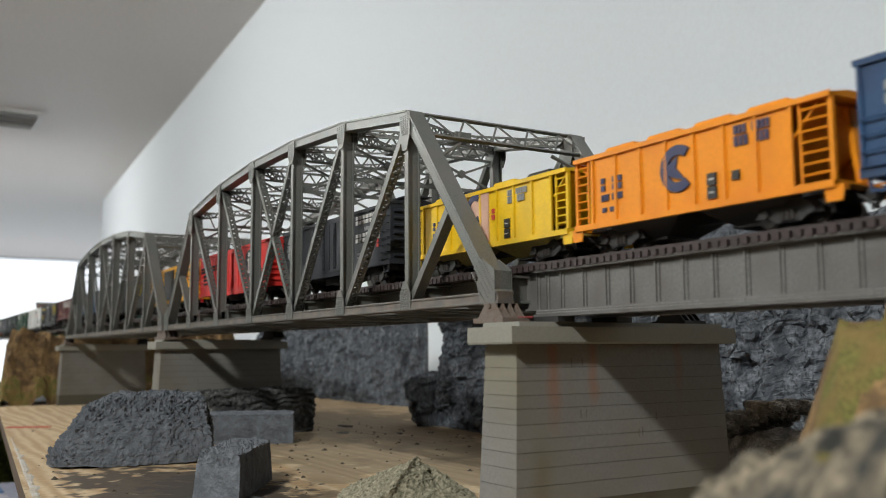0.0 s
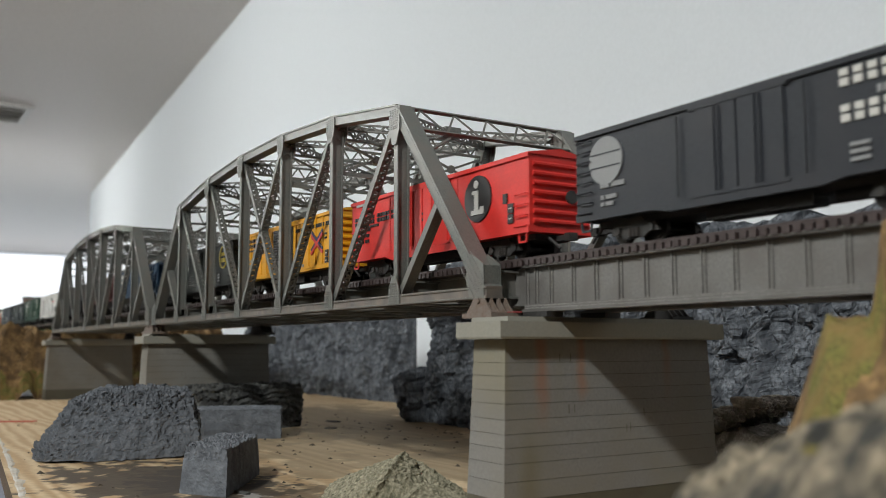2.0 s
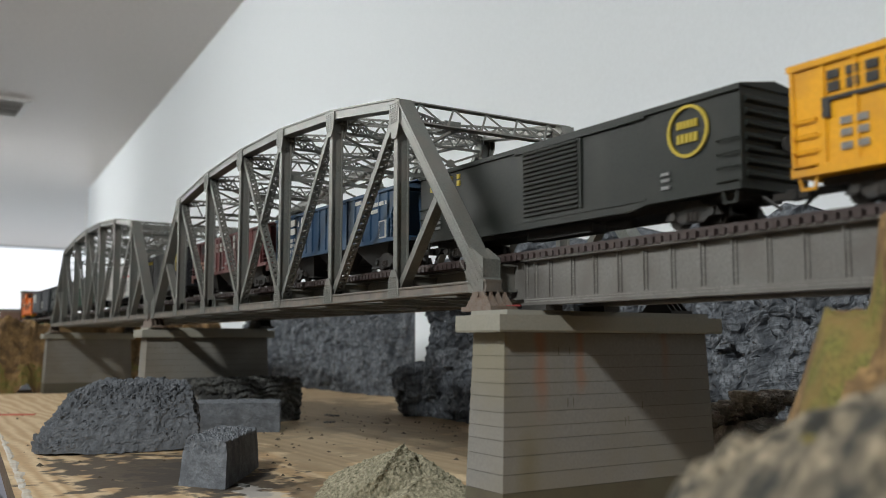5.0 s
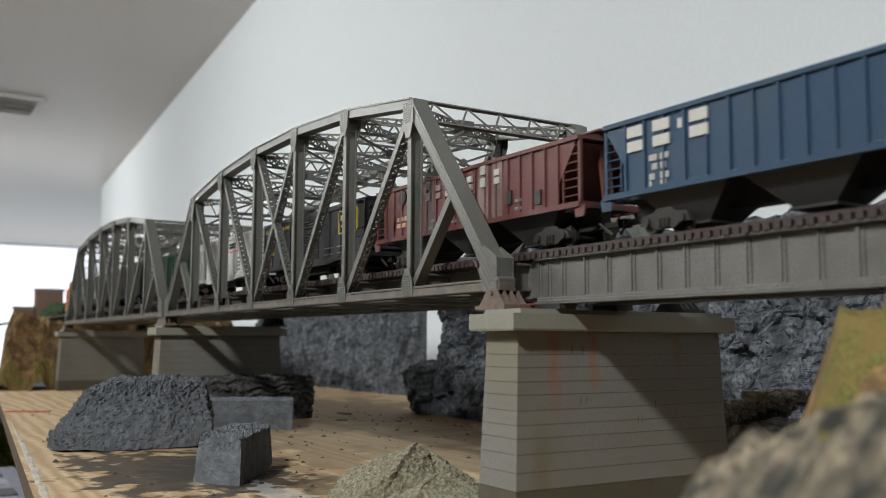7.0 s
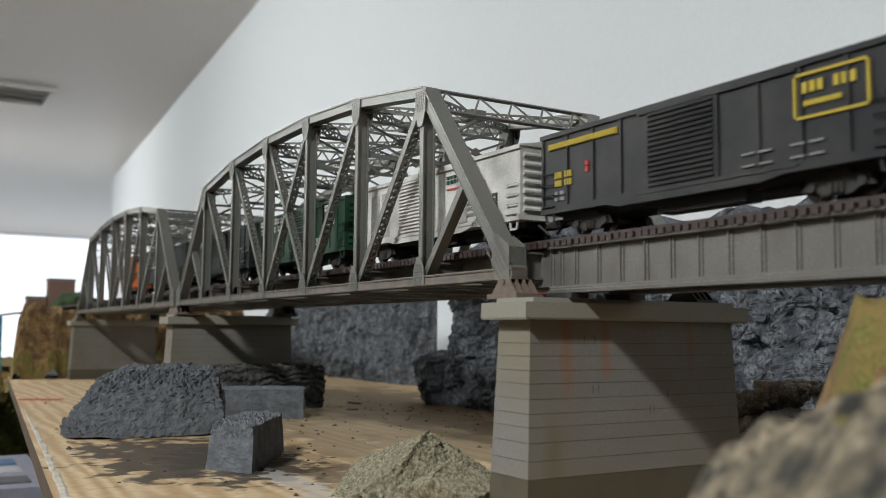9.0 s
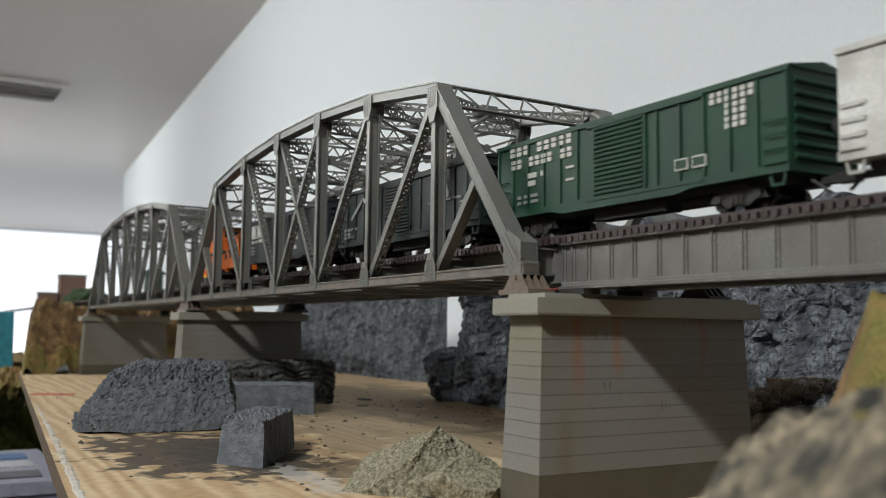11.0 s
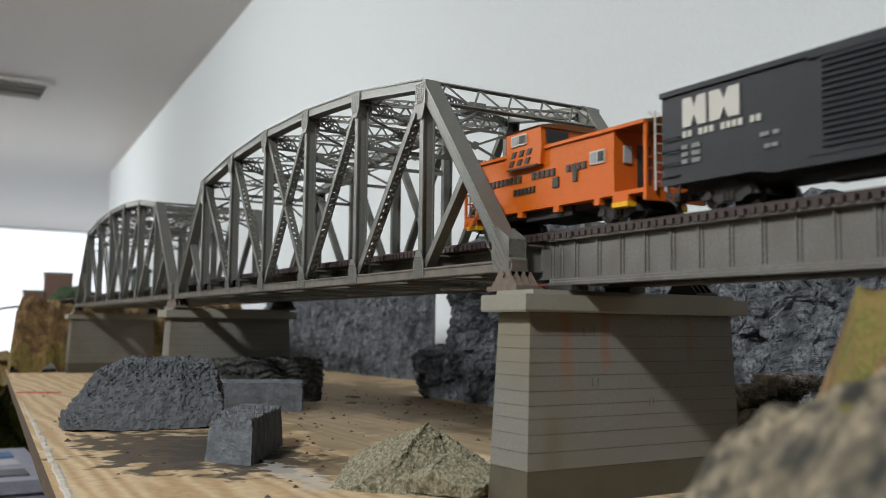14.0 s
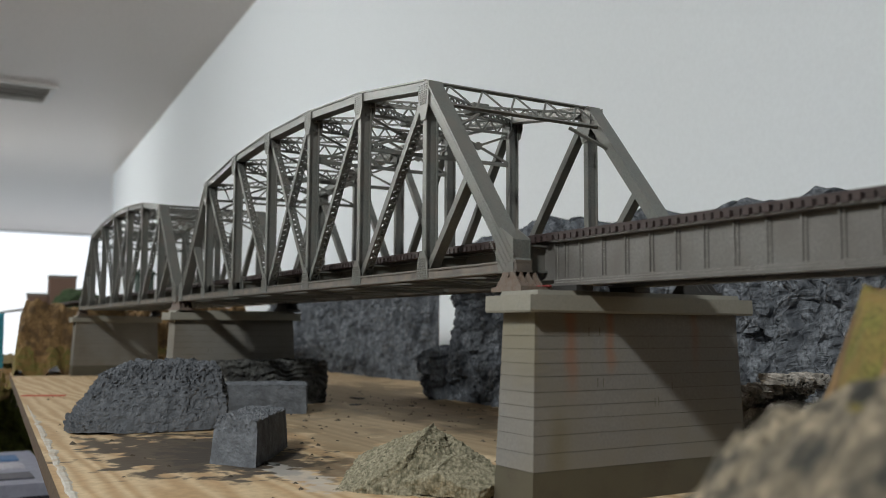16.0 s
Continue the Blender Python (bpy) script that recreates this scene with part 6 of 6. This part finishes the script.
# caboose
def caboose(left, right):
    c, h = start_car("caboose", left, right, "bright orange caboose with wide cupola and black lettering", "caboose")
    bl, br = -h + 0.0125, h - 0.0215
    top = 0.0425
    w = HW - 0.0012
    boxpart("body", CABOR, c, bl, br, -w, w, SILL, top)
    ROOFD = paint("dark_roof", (0.16, 0.06, 0.02), 0.2)
    bm = bmesh.new()
    pr = [(-w - 0.001, top), (-w * 0.5, top + 0.0024), (w * 0.5, top + 0.0024), (w + 0.001, top), (w, top - 0.0007), (-w, top - 0.0007)]
    a = [bm.verts.new((-h + 0.001, y, z)) for y, z in pr]
    b = [bm.verts.new((h - 0.001, y, z)) for y, z in pr]
    bm.faces.new(a)
    bm.faces.new(b[::-1])
    for i in range(6):
        bm.faces.new((a[i], b[i], b[(i + 1) % 6], a[(i + 1) % 6]))
    part("roof", bm, ROOFD, c)
    for y in (-1, 1):
        boxpart("eave_rail", CABOR, c, -h + 0.001, h - 0.001, min(y * w, y * (w + 0.0012)), max(y * w, y * (w + 0.0012)), top - 0.0014, top + 0.0002)
    # cupola
    cx0, cx1 = -0.0280, 0.0015
    cw = w + 0.0028
    bm = bmesh.new()
    o = [(cx0, 0.0335), (cx1, 0.0335), (cx1 + 0.001, top), (cx1, 0.0530), (cx0, 0.0530)]
    plate(bm, o, -cw, cw)
    cup = part("cupola", bm, CABOR, c)
    bm = bmesh.new()
    pr = [(-cw - 0.001, 0.0530), (-cw * 0.5, 0.0552), (cw * 0.5, 0.0552), (cw + 0.001, 0.0530), (cw, 0.0522), (-cw, 0.0522)]
    a = [bm.verts.new((cx0 - 0.0012, y, z)) for y, z in pr]
    b = [bm.verts.new((cx1 + 0.0012, y, z)) for y, z in pr]
    bm.faces.new(a)
    bm.faces.new(b[::-1])
    for i in range(6):
        bm.faces.new((a[i], b[i], b[(i + 1) % 6], a[(i + 1) % 6]))
    part("cupola_roof", bm, ROOFD, cup)
    boxpart("cupola_sill", INK, cup, cx0 + 0.001, cx1 - 0.002, -cw - 0.0005, -cw, 0.0330, 0.0340)

    def window_at(parent, x0, x1, z0, z1, y, halves=1):
        f = boxpart("window", WHITE, parent, x0, x1, y - 0.0009, y + 0.0004, z0, z1)
        wd = (x1 - x0) / halves
        for k in range(halves):
            boxpart("pane", GLASS if k % 2 == 0 else INK, f, x0 + wd * k + 0.0008, x0 + wd * (k + 1) - 0.0005, y - 0.0012, y - 0.0008, z0 + 0.0009, z1 - 0.0008)
    window_at(cup, cx0 + 0.0055, cx0 + 0.0185, 0.0452, 0.0508, -cw, 2)
    window_at(c, -0.0605, -0.0500, 0.0278, 0.0335, -w, 2)
    window_at(c, 0.0369, 0.0472, 0.0275, 0.0338, -w, 2)
    boxpart("pane", INK, cup, cx1 + 0.0005, cx1 + 0.0014, -cw + 0.003, -0.004, 0.0445, 0.0510)
    for k in range(3):
        shape(c, [(cx0 + 0.0030 + 0.0068 * k, 0.0352), (cx0 + 0.0062 + 0.0068 * k, 0.0352), (cx0 + 0.0080 + 0.0068 * k, 0.0380), (cx0 + 0.0045 + 0.0068 * k, 0.0380)], INK, "lettering", 0.0006, -cw)
        shape(c, [(cx0 + 0.0050 + 0.0066 * k, 0.0395), (cx0 + 0.0080 + 0.0066 * k, 0.0395), (cx0 + 0.0098 + 0.0066 * k, 0.0425), (cx0 + 0.0064 + 0.0066 * k, 0.0425)], INK, "lettering", 0.0006, -cw)
    bars(c, -0.0482, 0.0268, 0.0034, "xxxxxxxx  xxxxx  xxxx", INK, y=-w, width=1.17)
    bars(c, -0.0244, 0.0202, 0.0032, "xxxxxx", INK, y=-w, width=1.0)
    boxpart("data_panel", INK, c, br - 0.0440, br - 0.0395, -w - 0.0009, -w, 0.0205, 0.0255)
    boxpart("data_panel", INK, c, br - 0.0285, br - 0.0255, -w - 0.0009, -w, 0.0215, 0.0278)
    for k in range(4):
        x = bl + 0.012 + (br - bl - 0.024) * k / 3
        boxpart("sill_bracket", CABOR, c, x - 0.002, x + 0.002, -w, -w + 0.003, SILL - 0.003, SILL + 0.001)
    # platforms
    YEL = paint("yellow_step_paint", (0.75, 0.42, 0.01))
    for g, xe in ((-1, bl), (1, br)):
        xo = g * (h - 0.001)
        boxpart("platform", CABOR, c, min(xe, xo), max(xe, xo), -w, w, SILL - 0.0005, SILL + 0.0015)
        boxpart("end_sill", CABOR, c, min(xo, xo - g * 0.002), max(xo, xo - g * 0.002), -w, w, SILL - 0.004, SILL + 0.002)
        for y in (-1, 1):
            bm = bmesh.new()
            xa = xe + g * (0.004 if g > 0 else 0.003)
            plate(bm, [(xa - 0.0050, SILL + 0.0010), (xa - 0.0050, SILL - 0.0048), (xa + 0.0050, SILL - 0.0048), (xa + 0.0050, SILL + 0.0010)], min(y * w, y * (w - 0.005)), max(y * w, y * (w - 0.005)))
            part("step", bm, CABOR, c)
            boxpart("step_edge", YEL, c, xa - 0.0052, xa + 0.0052, min(y * (w - 0.0052), y * (w + 0.0004)), max(y * (w - 0.0052), y * (w + 0.0004)), SILL - 0.0056, SILL - 0.0034)
            boxpart("corner_post", CABOR, c, min(xo - g * 0.0016, xo), max(xo - g * 0.0016, xo), min(y * w, y * (w - 0.0012)), max(y * w, y * (w - 0.0012)), SILL, top)
        for z in (0.0215, 0.0265):
            bm = bmesh.new()
            rod(bm, (xo - g * 0.001, -w, z), (xo - g * 0.001, w, z), 0.0005, 6)
            part("railing", bm, CABOR, c)
        for y in (-0.0135, -0.0075):
            bm = bmesh.new()
            rod(bm, (xo + g * 0.001, y, SILL), (xo + g * 0.001, y, top + 0.004), 0.0005, 6)
            part("ladder_rail", bm, WHITE, c, "white ladder")
        for k in range(7):
            bm = bmesh.new()
            z = SILL + 0.004 + k * 0.0042
            rod(bm, (xo + g * 0.001, -0.0135, z), (xo + g * 0.001, -0.0075, z), 0.0004, 6)
            part("rung", bm, WHITE, c)
        boxpart("end_panel", CABOR, c, min(xo - g * 0.003, xo - g * 0.002), max(xo - g * 0.003, xo - g * 0.002), 0.001, w - 0.002, SILL, 0.030)
        for y in (-0.012, -0.007):
            bm = bmesh.new()
            rod(bm, (xo, y, top + 0.001), (xo - g * 0.004, y, top + 0.0050), 0.0006, 6)
            part("roof_grab", bm, WHITE, c)
    boxpart("end_door", INK, c, br, br + 0.0006, -0.004, 0.004, SILL + 0.003, 0.036)
    boxpart("pane", GLASS, c, br, br + 0.0008, -0.0125, -0.0080, 0.027, 0.035)
    boxpart("tool_box", BLACK, c, -0.020, 0.018, -w + 0.004, w - 0.004, 0.0065, SILL)
    boxpart("underframe", BLACK, c, bl, br, -0.012, 0.012, 0.0085, SILL)
    return c


caboose(-2.0785, -1.9300)


# ---------------------------------------------------------------- what moves
def motions():
    for car, x in TRAIN:
        walk(car, [(t, pose(x + SPEED * t, TRACK_Y, RAILTOP)) for t in (0.0, 4.0, 8.0, 12.0, 16.0)])


motions()
